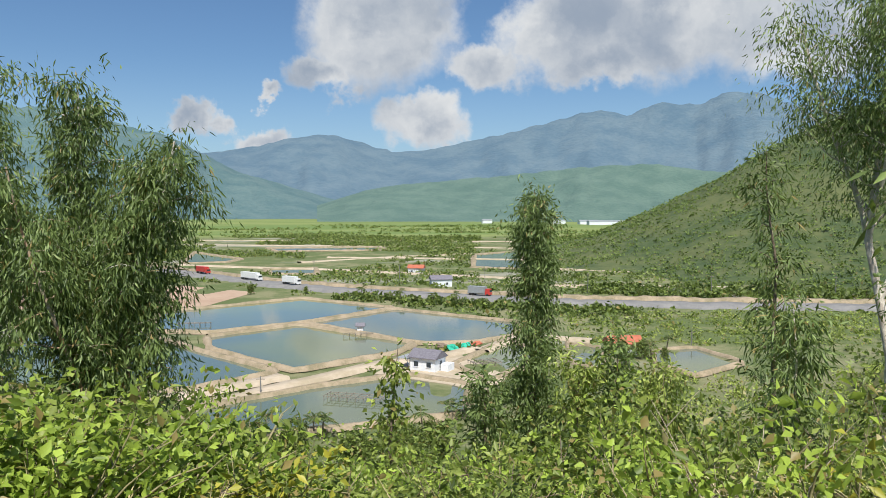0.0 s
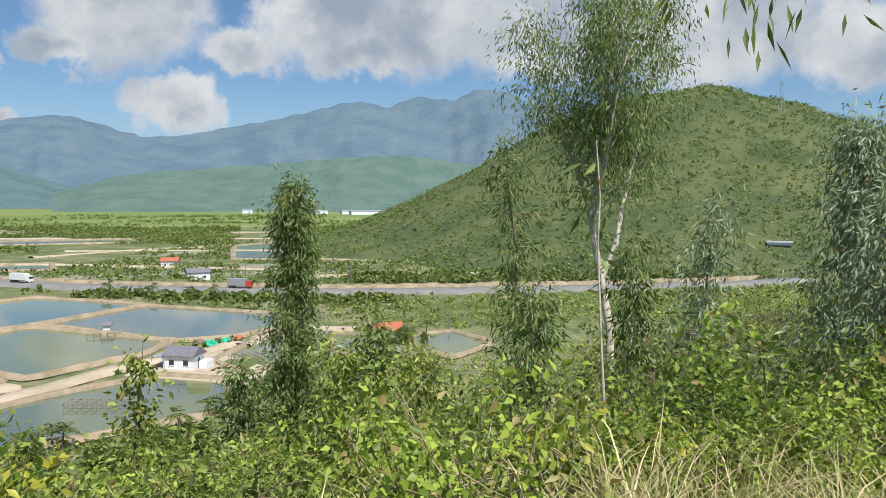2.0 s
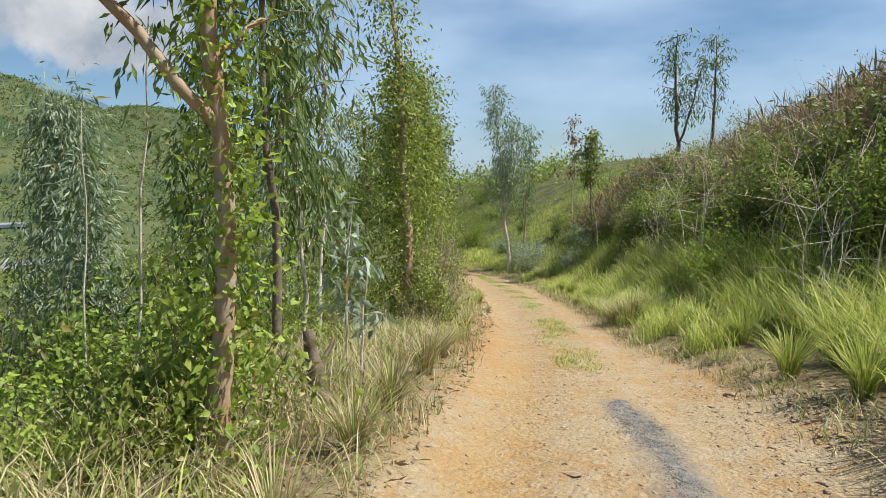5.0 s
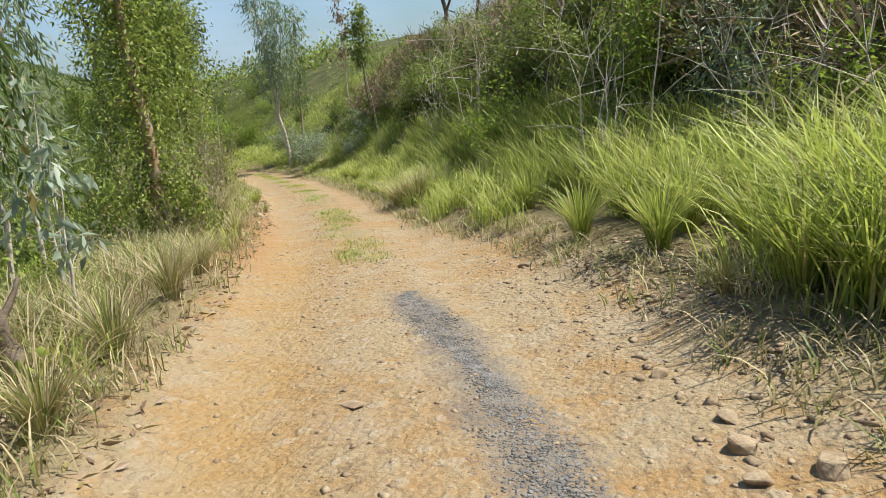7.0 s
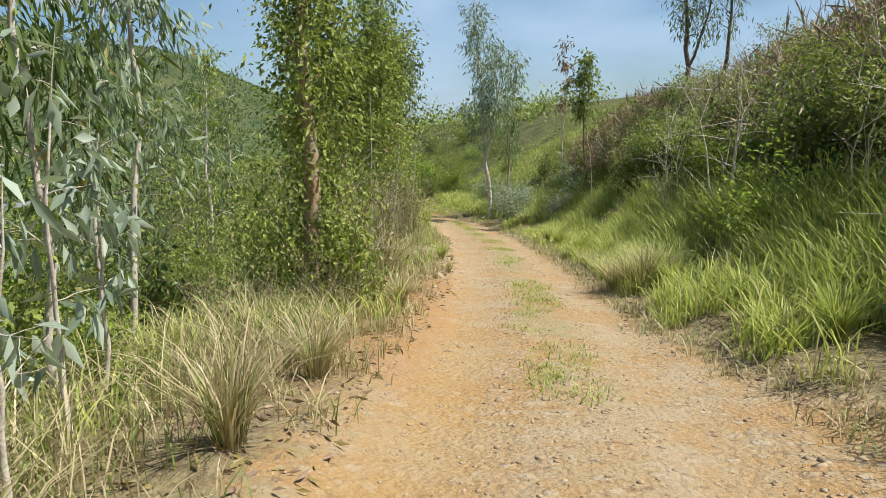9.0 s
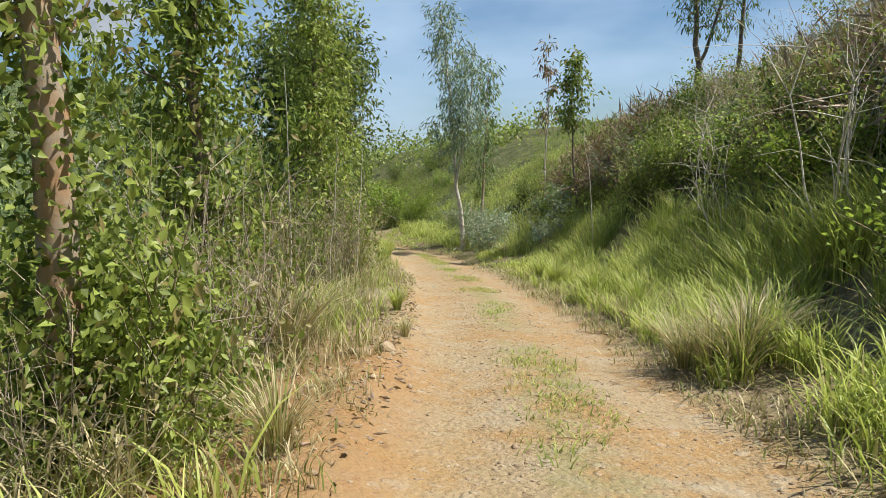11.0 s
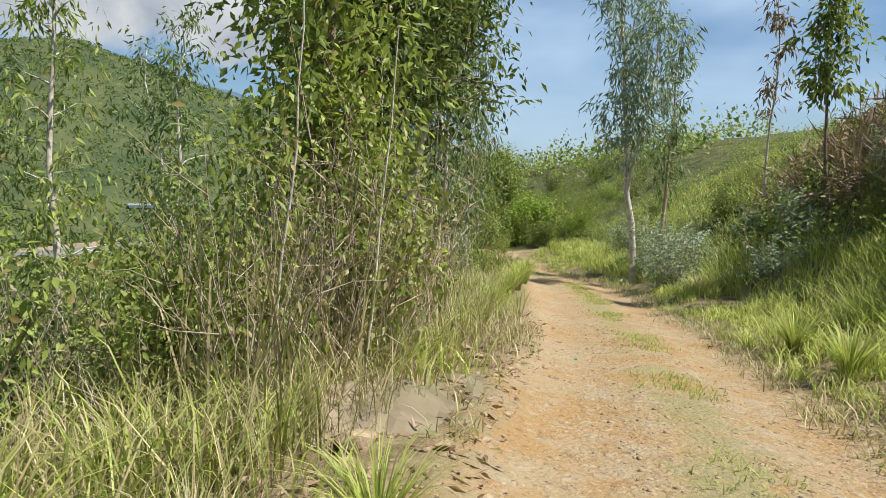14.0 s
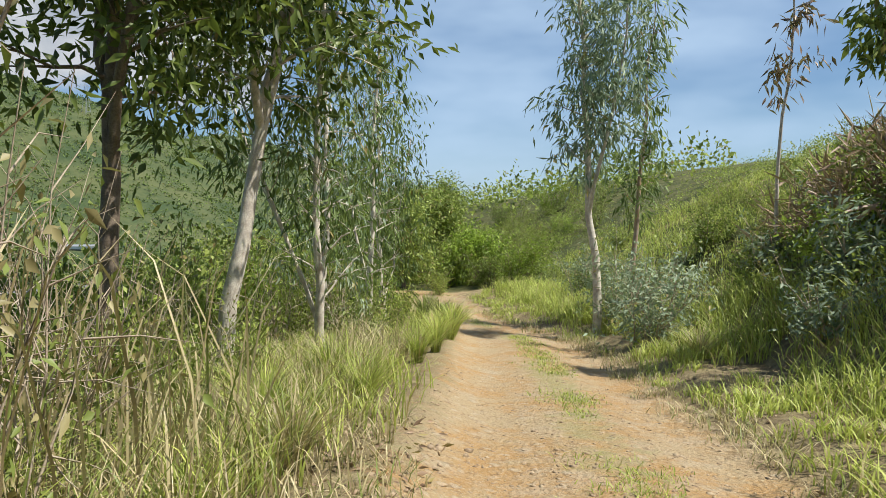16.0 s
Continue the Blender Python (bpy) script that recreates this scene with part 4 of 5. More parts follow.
tree("bank_tree", 62, (33.0, -0.9), 5.4, 0.07, 0.4, 14, 0.9, 40, 18, (0.20, 0.04), 1.0, BARK_DARK, LEAF_EUC, (0.0, 0.0), "dark-trunked eucalyptus standing on top of the bank", "trees on the bank")
for k, (x, y, h) in enumerate(((48.0, 15.5, 1.7), (50.0, 18.0, 3.6), (53.0, 20.0, 3.8), (58.0, 27.0, 4.6), (46.0, 17.5, 3.4), (49.0, 22.5, 4.4), (66.0, 28.0, 4.2), (72.0, 36.0, 5.0), (60.0, 22.0, 4.0), (54.0, 25.0, 4.6), (45.0, 20.0, 4.6))):
    tree("thicket_tree", 70 + k, (x, y), h, 0.07, 0.12, 30, 1.4, 25, 80, (0.17, 0.075), 0.5, BARK_DARK, LEAF_BRIGHT if k % 3 == 0 else LEAF_MID, (0.0, 0.0), "low bushy tree in the hollow past the bend", "trees past the bend", reach=0.42)

# ---- shrubs: a few kinds, each set out many times ----
SORTS = {  # spread, stems, leaves a twig, leaf, hang, bark, foliage, how many forms, label
    "bright": ("bright_shrub", 0.72, 11, 66, (0.064, 0.038), 0.05, STEM_GREEN, LEAF_BRIGHT, 3, "bright green broad-leaved shrub in full leaf", "bright shrubs"),
    "scrub": ("scrub_bush", 0.65, 11, 52, (0.066, 0.029), 0.15, STEM_GREEN, LEAF_MID, 3, "dull green twiggy scrub bush", "scrub bushes"),
    "vine": ("vine_bush", 0.55, 9, 64, (0.062, 0.038), 0.4, STEM_GREEN, LEAF_VINE, 2, "yellow-green bush overgrown with vines", "vine bushes"),
    "dark": ("dark_bush", 0.7, 10, 56, (0.085, 0.04), 0.1, BARK_DARK, LEAF_DARK, 2, "dense dark green leafy bush", "dark bushes"),
    "grey": ("grey_green_bush", 0.5, 10, 42, (0.10, 0.030), 0.2, TWIG_DRY, LEAF_EUC_BLUE, 2, "grey-green eucalyptus bush by the verge", "grey-green bushes"),
    "yellow": ("yellowing_shrub", 0.7, 10, 44, (0.085, 0.05), 0.05, STEM_GREEN, LEAF_YELLOW, 1, "broad-leaved shrub with yellowing leaves", "yellowing shrubs"),
    "brush": ("dry_brush", 0.62, 15, 6, (0.07, 0.03), 0.5, TWIG_DRY, LEAF_STRAW, 3, "tangle of dry leafless brushwood", "dry brush"),
    "bare": ("bare_white_shrub", 0.42, 5, 0, (0.07, 0.03), 0.5, BARK_PALE, LEAF_BROWN, 3, "leafless shrub with thin whitish stems", "bare white shrubs"),
}
KINDS = {}
for k, (sort, (nm, wide, stems, per, leaf, hang, bark, fol, forms, label, group)) in enumerate(SORTS.items()):
    twiggy = sort in ("brush", "bare")
    for tall, big in ((1.0, 1.0), (2.2, 2.0)):
        KINDS[sort, tall] = [shrub(nm, 100 + 20 * k + i + int(tall * 5), tall, wide * tall * (1.0 if tall == 1 else 0.72), int(stems * big ** 0.5) if not twiggy else stems,
                                   per * (0.64 if tall > 1 else 0.62), (leaf[0] * 1.35, leaf[1] * 1.35) if tall > 1 else (leaf[0] * 0.95, leaf[1]), hang, bark, fol, label, group,
                                   sub=(6 if sort == "brush" else 5 if sort == "bare" else 3), stem_r=(0.005 if sort == "bare" else 0.006) if twiggy else (0.013 if tall == 1 else 0.007),
                                   reach=0.13 if tall == 1 else 0.2) for i in range(forms)]
first_use = {id(o): True for v in KINDS.values() for o in v}


def plant(kind, x, y, size, rng, squash=1.0):
    form = KINDS[kind, 1.0 if size < 1.45 else 2.2]
    o = form[rng.integers(0, len(form))]
    size = size / (1.0 if size < 1.45 else 2.2)
    m = pose(x, y, float(land(x, y)) + 0.02, rng.uniform(-6, 6), rng.uniform(-6, 6), rng.uniform(0, 360)) @ Matrix.Diagonal((size * squash, size * squash, size, 1))
    if first_use[id(o)]:
        first_use[id(o)] = False
        o.matrix_basis = m
        return o
    return copy_thing(o, m @ Matrix.Diagonal((1 / o.scale.x, 1 / o.scale.y, 1 / o.scale.z, 1)))


def pick(rng, table):
    names = list(table)
    w = np.array([table[k] for k in names], float)
    return names[rng.choice(len(names), p=w / w.sum())]


rng = np.random.default_rng(77)


def headroom(x, y):
    """Tallest that a shrub grows on the open slope: low where it falls straight to the ponds, taller to both sides."""
    az, dist = math.degrees(math.atan2(x, y)), math.hypot(x, y)
    fall = np.interp(az, [-60, -24, -17, -12, 5, 12, 20, 30, 38, 46, 54, 62], [8.5, 10, 14, 18.0, 16.5, 13.8, 12.6, 11, 9, 7, 3, -8])
    return 1.3 - dist * math.tan(radians(float(fall))) - float(land(x, y))


# the open slope under the viewpoint
count = 0
while count < 240:
    a, r = radians(rng.uniform(-42, 60)), 2.6 + 24 * rng.random() ** 1.5
    x, y = r * math.sin(a), r * math.cos(a)
    d = float(side(x, y))
    if d < 2.6 or r > 27 or (x > 0.8 and d < 3.6 and y < 5):
        continue
    top = min(headroom(x, y), 3.4) * rng.uniform(0.72, 1.04)
    if top < 0.35 or math.hypot(x - 3.75, y - 2.1) < 0.5:
        continue
    top = min(top, 0.55 + 0.45 * (d - 1.5))
    plant(pick(rng, {"bright": 5, "scrub": 3, "vine": 2.5, "dark": 3, "yellow": 0.5 if x < -1 else 0.1}), x, y, top, rng, 1.05 if top < 1.6 else 0.8)
    count += 1
for k in range(26):
    x, d = rng.uniform(-2.0, 7.0), rng.uniform(3.5, 5.6)
    plant("bright" if k % 4 else "vine", x, float(track_y(x)) + d * 1.04, min(rng.uniform(0.6, 0.95), max(0.35, headroom(x, float(track_y(x)) + d * 1.04) * 1.05)), rng, 1.0)
for k in range(22):
    x, d = rng.uniform(1.0, 6.0), rng.uniform(2.7, 3.7)
    plant(("bright", "vine", "bright", "yellow")[k % 4] if k % 11 else "brush", x, float(track_y(x)) + d * 1.04, rng.uniform(0.55, 0.95), rng, 1.0)
for k in range(40):
    x, d = rng.uniform(-14.0, 6.0), -rng.uniform(4.0, 13.0)
    plant(pick(rng, {"scrub": 3, "dark": 2, "brush": 1, "vine": 1}), x, float(track_y(x)) + d, rng.uniform(0.8, 1.8), rng)
# valley side of the track farther on
for k in range(150):
    x = rng.uniform(7.0, 46.0)
    d = 2.5 + 7.0 * rng.random() ** 1.4
    y = float(track_y(x)) + d * 1.06
    far = smooth(x, 9.0, 13.0)
    top = (0.55 + 0.48 * (d - 2.0)) * rng.uniform(0.8, 1.25) * (0.75 + 0.5 * far)
    if x < 22.0:
        top = min(top, (0.7 if x < 15.5 else 0.9) + 0.30 * (d - 2.0))
    if (13.9 < x < 16.8 and d < 3.4) or (16.8 < x < 30 and d < 3.3):
        continue
    plant(pick(rng, {"vine": 4, "scrub": 4, "bright": 2, "brush": 2.6 if d < 4 else 0.3, "dark": 0.3}), x, y, min(top, 3.2), rng, 0.8)
for k in range(40):
    x = rng.uniform(15.5, 27.0)
    y = float(track_y(x)) + rng.uniform(2.9, 4.3) * 1.06
    plant(("brush", "vine", "scrub", "bare")[k % 4], x, y, rng.uniform(0.8, 1.6), rng, 0.75)
for x, y, s_ in ((11.8, 4.0, 1.9), (12.0, 4.1, 1.5), (11.7, 3.7, 1.0), (12.3, 3.9, 1.3), (13.0, 4.3, 1.2), (12.3, 4.1, 0.9), (13.8, 4.6, 1.3), (14.8, 5.0, 1.4), (3.7, 2.45, 1.15), (4.15, 2.5, 1.3), (3.3, 2.5, 0.9), (20.4, 6.5, 2.2), (21.2, 7.2, 2.4), (19.4, 6.6, 1.8), (12.6, 4.9, 1.9)):
    plant("vine", x, y, s_, rng, 0.8)
for x, y, s_ in ((11.2, 3.7, 0.9), (11.8, 3.8, 1.3), (10.9, 3.9, 0.8), (20.2, 6.3, 1.8), (21.0, 6.5, 1.9), (21.8, 6.9, 1.9), (22.6, 7.2, 1.8), (23.2, 7.6, 1.7), (19.6, 6.3, 1.6), (13.3, 4.2, 1.6), (12.6, 4.0, 1.2), (14.2, 4.5, 1.7), (15.2, 4.9, 1.6), (13.6, 4.9, 2.2), (4.1, 2.2, 1.0), (3.4, 2.1, 0.8), (20.8, 6.4, 2.2), (20.0, 6.2, 2.0), (21.5, 6.7, 2.2), (19.0, 6.1, 1.7), (22.4, 7.1, 2.0)):
    plant("brush", x, y, s_, rng, 0.7)
# the bank on the uphill side
for k in range(260):
    x = rng.uniform(5.0, 46.0)
    d = -(4.1 + 10 * rng.random() ** 1.35)
    y = float(track_y(x)) + d * 1.06
    brown = smooth(-d, 4.5, 6.0) * (1 - 0.75 * smooth(x, 27, 36))
    kind = pick(rng, {"scrub": 4 * (1 - 0.75 * brown), "dark": 2.0 * (1 - brown) + 0.3, "grey": 1.0, "bright": 0.9 * (1 - brown), "brush": 0.3 + 11 * brown, "vine": 0.8 * (1 - brown)})
    plant(kind, x, y, rng.uniform(0.9, 1.9) * (1.15 if kind == "dark" else 1) * (1 - 0.5 * smooth(x, 27, 36)), rng, 0.95)
for x, y, s in ((9.4, -2.9, 2.6), (10.9, -1.75, 2.4), (8.2, -3.1, 2.3), (12.6, -2.0, 2.8), (17.9, -0.5, 3.2), (18.8, -0.9, 2.6), (20.5, 0.45, 2.2), (14.4, -1.6, 2.6), (23.0, 0.6, 2.6), (7.0, -3.4, 2.4), (11.7, -3.2, 3.0), (15.9, -2.4, 3.0), (21.6, -0.8, 3.0)):
    plant("bare", x, y, s, rng)
plant("bright", 15.6, -0.9, 1.3, rng)
for k in range(40):
    x, d = 7 + 25 * rng.random() ** 1.3, -rng.uniform(4.3, 5.6)
    plant(pick(rng, {"dark": 1.5, "scrub": 4, "bright": 1.2, "grey": 1.4}), x, float(track_y(x)) + d * 1.05, rng.uniform(0.8, 1.4), rng, 1.1)
for x, y, s in ((33.7, 6.65, 1.9), (35.2, 6.5, 1.5), (36.4, 7.6, 2.0), (30.8, 4.2, 1.1), (31.9, 3.9, 1.4), (34.8, 5.0, 1.1), (38.0, 8.2, 1.5), (40.5, 9.4, 1.6)):
    plant("grey", x, y, s, rng, 1.15)
for k in range(60):
    x, y = rng.uniform(44, 62), rng.uniform(12, 34)
    plant(pick(rng, {"scrub": 3, "bright": 2, "dark": 2}), x, y, rng.uniform(1.0, 2.2), rng)

# low scrub and dead brush closing the bank
x = rng.uniform(6, 62, 1900)
d = -(3.9 + 22 * rng.random(1900) ** 1.6)
y = track_y(x) + d * 1.06
keep = (ripple(x, y, 5.0, 51, 2) > -0.25) & ((rng.random(1900) > 0.75) | (x < 9) | (x > 35) | (d > -5.2) | (d < -13))
x, y = x[keep], y[keep]
stuff("bank_scrub", clumps(rng, np.column_stack([x, y, land(x, y) - 0.05]), rng.uniform(0.35, 0.8, len(x)), 110, 0.9, 0.11), LEAF_MID, "low green scrub covering the bank", "scrub")
x = rng.uniform(8, 36, 3000)
d = -(4.7 + 8 * rng.random(3000) ** 1.4)
y = track_y(x) + d * 1.06
keep = ripple(x, y, 6.0, 53, 2) > -0.3
x, y = x[keep], y[keep]
stuff("dead_brush", clumps(rng, np.column_stack([x, y, land(x, y)]), rng.uniform(0.5, 1.15, len(x)), 44, 1.1, 0.5, 0.08), LEAF_BROWN, "brown withered brush on top of the bank", "brush")
x = rng.uniform(8, 34, 420)
y = track_y(x) - (4.2 + 6 * rng.random(420)) * 1.06
stuff("dead_stalks", blades(rng, np.column_stack([x, y, land(x, y)]), rng.uniform(1.0, 2.2, 420), np.full(420, 0.022), rng.uniform(0.1, 0.5, 420)), TWIG_DRY, "pale dead stalks standing in the brush", "stalks")

# ---- grass ----
def tuft_field(rng, x, y, per, tall, width, lean, ring):
    """Tufts at x, y: every tuft a fan of blades."""
    n = len(x)
    h = np.repeat(tall * rng.uniform(0.7, 1.25, n), per) * rng.uniform(0.45, 1.1, n * per)
    bx, by = np.repeat(x, per) + rng.normal(size=n * per) * ring, np.repeat(y, per) + rng.normal(size=n * per) * ring
    base = np.column_stack([bx, by, land(bx, by) - 0.02])
    return blades(rng, base, h, width * rng.uniform(0.6, 1.3, n * per), lean * rng.uniform(0.2, 1.3, n * per))


def on_verge(rng, n, x0, x1, d0, d1, power=1.0):
    x = rng.uniform(x0, x1, n)
    d = d0 + (d1 - d0) * rng.random(n) ** power
    d = d + (0.5 * smooth(x, 8, 13) if d0 < -1.4 and d1 < 0 else 0.0)
    return x, track_y(x) + d * 1.04, d


x, y, d = on_verge(rng, 2500, 3.0, 44.0, -1.8, -4.4, 0.9)
keep = (ripple(x, y, 1.1, 14, 2) > -0.45 + 0.5 * (1 - smooth(x, 9, 14)) * (1 - smooth(-d, 2.3, 3.2))) & (rng.random(len(x)) > 0.45 * smooth(x, 14, 34))
x, y, d = x[keep], y[keep], d[keep]
tall = 0.42 + 0.42 * smooth(-d, 1.8, 2.9) + 0.30 * (1 - smooth(x, 5, 9)) * smooth(-d, 2.0, 2.6) + 0.16 * ripple(x, y, 2.0, 15, 2) - 0.22 * smooth(x, 16, 28)
stuff("verge_grass", tuft_field(rng, x, y, 30, tall * 1.08, 0.0145, 0.7, 0.085), GRASS_GREEN, "lush green grass tussocks along the uphill verge", "grass")
x, y, d = on_verge(rng, 1900, 26.0, 48.0, -3.6, -12.5)
stuff("bank_grass", tuft_field(rng, x, y, 14, np.full(1900, 0.5), 0.016, 0.6, 0.16), GRASS_GREEN, "green grass climbing the bank", "grass")
x, y, d = on_verge(rng, 1500, -2.0, 26.0, 1.22, 3.6, 1.0)
keep = (ripple(x, y, 1.1, 24, 2) > -0.3 - 0.5 * smooth(d, 1.4, 2.0)) & (np.hypot(x, y) > 1.4) & (rng.random(len(x)) > 0.75 * smooth(x, 14.5, 16) * (1 - smooth(x, 21.5, 23.5)) * (1 - smooth(d, 2.0, 2.6))) & (rng.random(len(x)) > 0.25)
x, y, d = x[keep], y[keep], d[keep]
stuff("dry_grass", tuft_field(rng, x, y, 18, (0.24 + 0.30 * smooth(d, 1.3, 2.1) + 0.16 * ripple(x, y, 0.8, 26, 2)) * (1 - 0.2 * smooth(x, 9, 13)), 0.008, 0.7, 0.085), GRASS_DRY, "straw-coloured dry grass on the shoulder", "grass")
x, y, d = on_verge(rng, 300, 1.6, 7.0, 2.0, 4.2)
stuff("slope_straw", tuft_field(rng, x, y, 18, np.full(300, 0.62), 0.008, 0.7, 0.09), GRASS_DRY, "straw-coloured grass among the shrubs on the slope", "grass")
x, y, d = on_verge(rng, 500, -12.0, 3.0, -1.9, -4.8)
stuff("start_verge_grass", tuft_field(rng, x, y, 22, np.full(500, 0.6), 0.012, 0.5, 0.09), GRASS_GREEN, "green grass along the verge behind the viewpoint", "grass")
x, y, d = on_verge(rng, 900, 1.5, 44.0, 1.5, 4.2)
keep = ripple(x, y, 1.8, 28, 2) > 0.05
x, y = x[keep], y[keep]
stuff("shoulder_grass", tuft_field(rng, x, y, 18, np.full(len(x), 0.5), 0.012, 0.6, 0.10), GRASS_GREEN, "green grass mixed into the dry shoulder growth", "grass")
x, y, d = on_verge(rng, 620, 14.5, 31.0, 1.9, 3.6)
stuff("tall_dry_grass", tuft_field(rng, x, y, 20, 0.62 + 0.25 * ripple(x, y, 1.5, 61, 2), 0.007, 0.55, 0.09), GRASS_DRY, "tall straw-coloured grass in front of the thicket", "grass")
x, y, d = on_verge(rng, 300, 15.0, 34.0, 1.9, 3.6)
stuff("tall_mixed_grass", tuft_field(rng, x, y, 20, 0.60 + 0.25 * ripple(x, y, 1.3, 63, 2), 0.010, 0.6, 0.09), GRASS_GREEN, "tall green grass in front of the thicket", "grass")
x, y, d = on_verge(rng, 620, 18.6, 24.5, 2.0, 3.4)
stuff("dry_stalks", blades(rng, np.column_stack([x, y, land(x, y) - 0.03]), rng.uniform(0.7, 1.9, 620), rng.uniform(0.006, 0.016, 620), rng.uniform(0.05, 0.4, 620)), GRASS_DRY, "dry grey-brown stalks standing in front of the thicket", "stalks")
x = rng.uniform(9.0, 40.0, 1000)
y = track_y(x) - 0.1 + rng.normal(size=1000) * 0.16
keep = ripple(x, y, 1.4, 33, 2) > -0.15
stuff("track_grass", tuft_field(rng, x[keep], y[keep], 13, np.full(keep.sum(), 0.09), 0.008, 0.9, 0.08), GRASS_GREEN, "short grass on the crown of the track", "grass")
x, y, d = on_verge(rng, 500, 2.0, 40.0, -1.45, -2.0)
stuff("withered_verge", tuft_field(rng, x, y, 12, np.full(500, 0.2), 0.009, 0.9, 0.08), GRASS_DRY, "withered grass at the foot of the verge", "grass")

# ---- stones on the track ----
def pebbles(rng, x, y, size):
    """Small angular stones, half sunk."""
    n = len(x)
    v0 = np.array([(1, 0, 0), (-1, 0, 0), (0, 1, 0), (0, -1, 0), (0, 0, 0.5), (0, 0, -0.5), (0.6, 0.6, 0.25), (-0.6, -0.5, 0.3)])
    f0 = np.array([(0, 6, 4), (6, 2, 4), (2, 1, 4), (1, 7, 4), (7, 3, 4), (3, 0, 4), (0, 2, 6), (1, 3, 7), (2, 0, 5), (1, 2, 5), (3, 1, 5), (0, 3, 5)])
    v = v0[None] * (1 + 0.3 * rng.normal(size=(n, 8, 3))) * size[:, None, None]
    a = rng.uniform(0, 6.28, n)
    c, s = np.cos(a)[:, None], np.sin(a)[:, None]
    vx, vy = v[..., 0] * c - v[..., 1] * s, v[..., 0] * s + v[..., 1] * c
    z = land(x, y)
    v = np.stack([vx + x[:, None], vy + y[:, None], v[..., 2] + z[:, None] - size[:, None] * 0.05], 2).reshape(-1, 3)
    return v, (f0[None] + np.arange(n)[:, None, None] * 8).reshape(-1, 3)


x, y, d = on_verge(rng, 15000, 1.5, 30.0, -1.75, 1.35)
stuff("track_pebbles", pebbles(rng, x, y, 0.004 + 0.022 * rng.random(15000) ** 4.5), STONE, "loose pebbles strewn over the dirt track", "pebbles")
x, y, d = on_verge(rng, 900, 2.8, 8.5, -1.05, -2.1)
stuff("edge_rubble", pebbles(rng, x, y, 0.008 + 0.030 * rng.random(900) ** 2.5), STONE, "broken stones and rubble along the foot of the verge", "rubble")
x, y, d = on_verge(rng, 700, 13.5, 26.0, 0.9, 1.9)
stuff("shoulder_rubble", pebbles(rng, x, y, 0.008 + 0.040 * rng.random(700) ** 3), STONE, "broken pale stones along the shoulder", "rubble")
t = rng.random(9200)
x = 2.0 + 5.3 * t
y = np.interp(x, [2.0, 3.9, 5.0, 6.2, 7.1], [-0.85, -0.44, -0.18, 0.07, 0.38]) + 0.04 * np.sin(x * 2.3) + rng.normal(size=9200) * (0.07 + 0.04 * np.sin(x * 3.1 + 1))
x2, y2, _ = on_verge(rng, 1300, 4.5, 7.5, -1.5, -2.1)
stuff("grey_gravel", pebbles(rng, np.concatenate([x, x2]), np.concatenate([y, y2]), 0.004 + 0.008 * rng.random(10500) ** 1.5), STONE_GREY, "strip of grey crushed gravel down the track", "gravel")


def rock(seed, at, size, mat, label):
    """A rough broken stone."""
    r = np.random.default_rng(seed)
    bm = bmesh.new()
    for _ in range(15):
        v = Vector(r.normal(size=3)).normalized() * r.uniform(0.8, 1.15)
        bm.verts.new((v.x * size[0], v.y * size[1], v.z * size[2]))
    hull = bmesh.ops.convex_hull(bm, input=bm.verts)
    bmesh.ops.delete(bm, geom=[e for e in hull["geom_interior"] if isinstance(e, bmesh.types.BMVert)], context="VERTS")
    bmesh.ops.bevel(bm, geom=bm.edges[:], offset=min(size) * 0.12, segments=1, affect="EDGES")
    me = bpy.data.meshes.new("rock")
    bm.to_mesh(me)
    bm.free()
    me.materials.append(mat)
    ob = new("rock", me)
    ob.matrix_world = pose(at[0], at[1], float(land(*at)) + size[2] * 0.35, r.uniform(-15, 15), r.uniform(-15, 15), r.uniform(0, 360))
    return tagged(ob, label, "rock", "rocks by the track")


for k, (x, y, s) in enumerate(((4.09, -1.09, 0.07), (4.33, -1.13, 0.055), (3.85, -1.06, 0.05), (3.86, -1.31, 0.07), (4.85, -0.99, 0.045), (7.93, -0.61, 0.08), (4.2, -1.4, 0.04), (4.5, -1.3, 0.035), (3.7, -1.5, 0.05), (21.7, 6.25, 0.10), (20.8, 6.05, 0.11), (21.2, 6.4, 0.09), (20.2, 6.0, 0.08), (17.6, 5.35, 0.09), (16.9, 5.0, 0.10), (16.6, 5.3, 0.12), (18.3, 5.4, 0.07), (22.6, 6.5, 0.08), (5.9, -1.45, 0.05), (7.0, -1.3, 0.05))):
    rock(200 + k, (x, y), (s * 1.2, s, s * 0.6), STONE, "rough tan stone lying at the edge of the track")
rock(230, (4.83, 0.42), (0.10, 0.06, 0.012), STONE, "flat pale stone bedded in the track")


# ---- single tussocks and stems that stand out ----
def tussock(name, seed, n, tall, width, lean, mat, label, group):
    r = np.random.default_rng(seed)
    a = r.uniform(0, 6.28, n)
    base = np.stack([np.cos(a), np.sin(a), np.zeros(n)], 1) * 0.09 * r.random((n, 1)) - np.array([0, 0, 0.03])
    out = np.stack([np.cos(a), np.sin(a), np.zeros(n)], 1)
    v, f = blades(r, base, tall * r.uniform(0.55, 1.1, n), np.full(n, width), lean * r.uniform(0.15, 1.3, n), out)
    base_ = new(name)
    tagged(part("blade_clump", (v, f), mat, base_), kind="stuff")
    return tagged(base_, label, "grass", group)


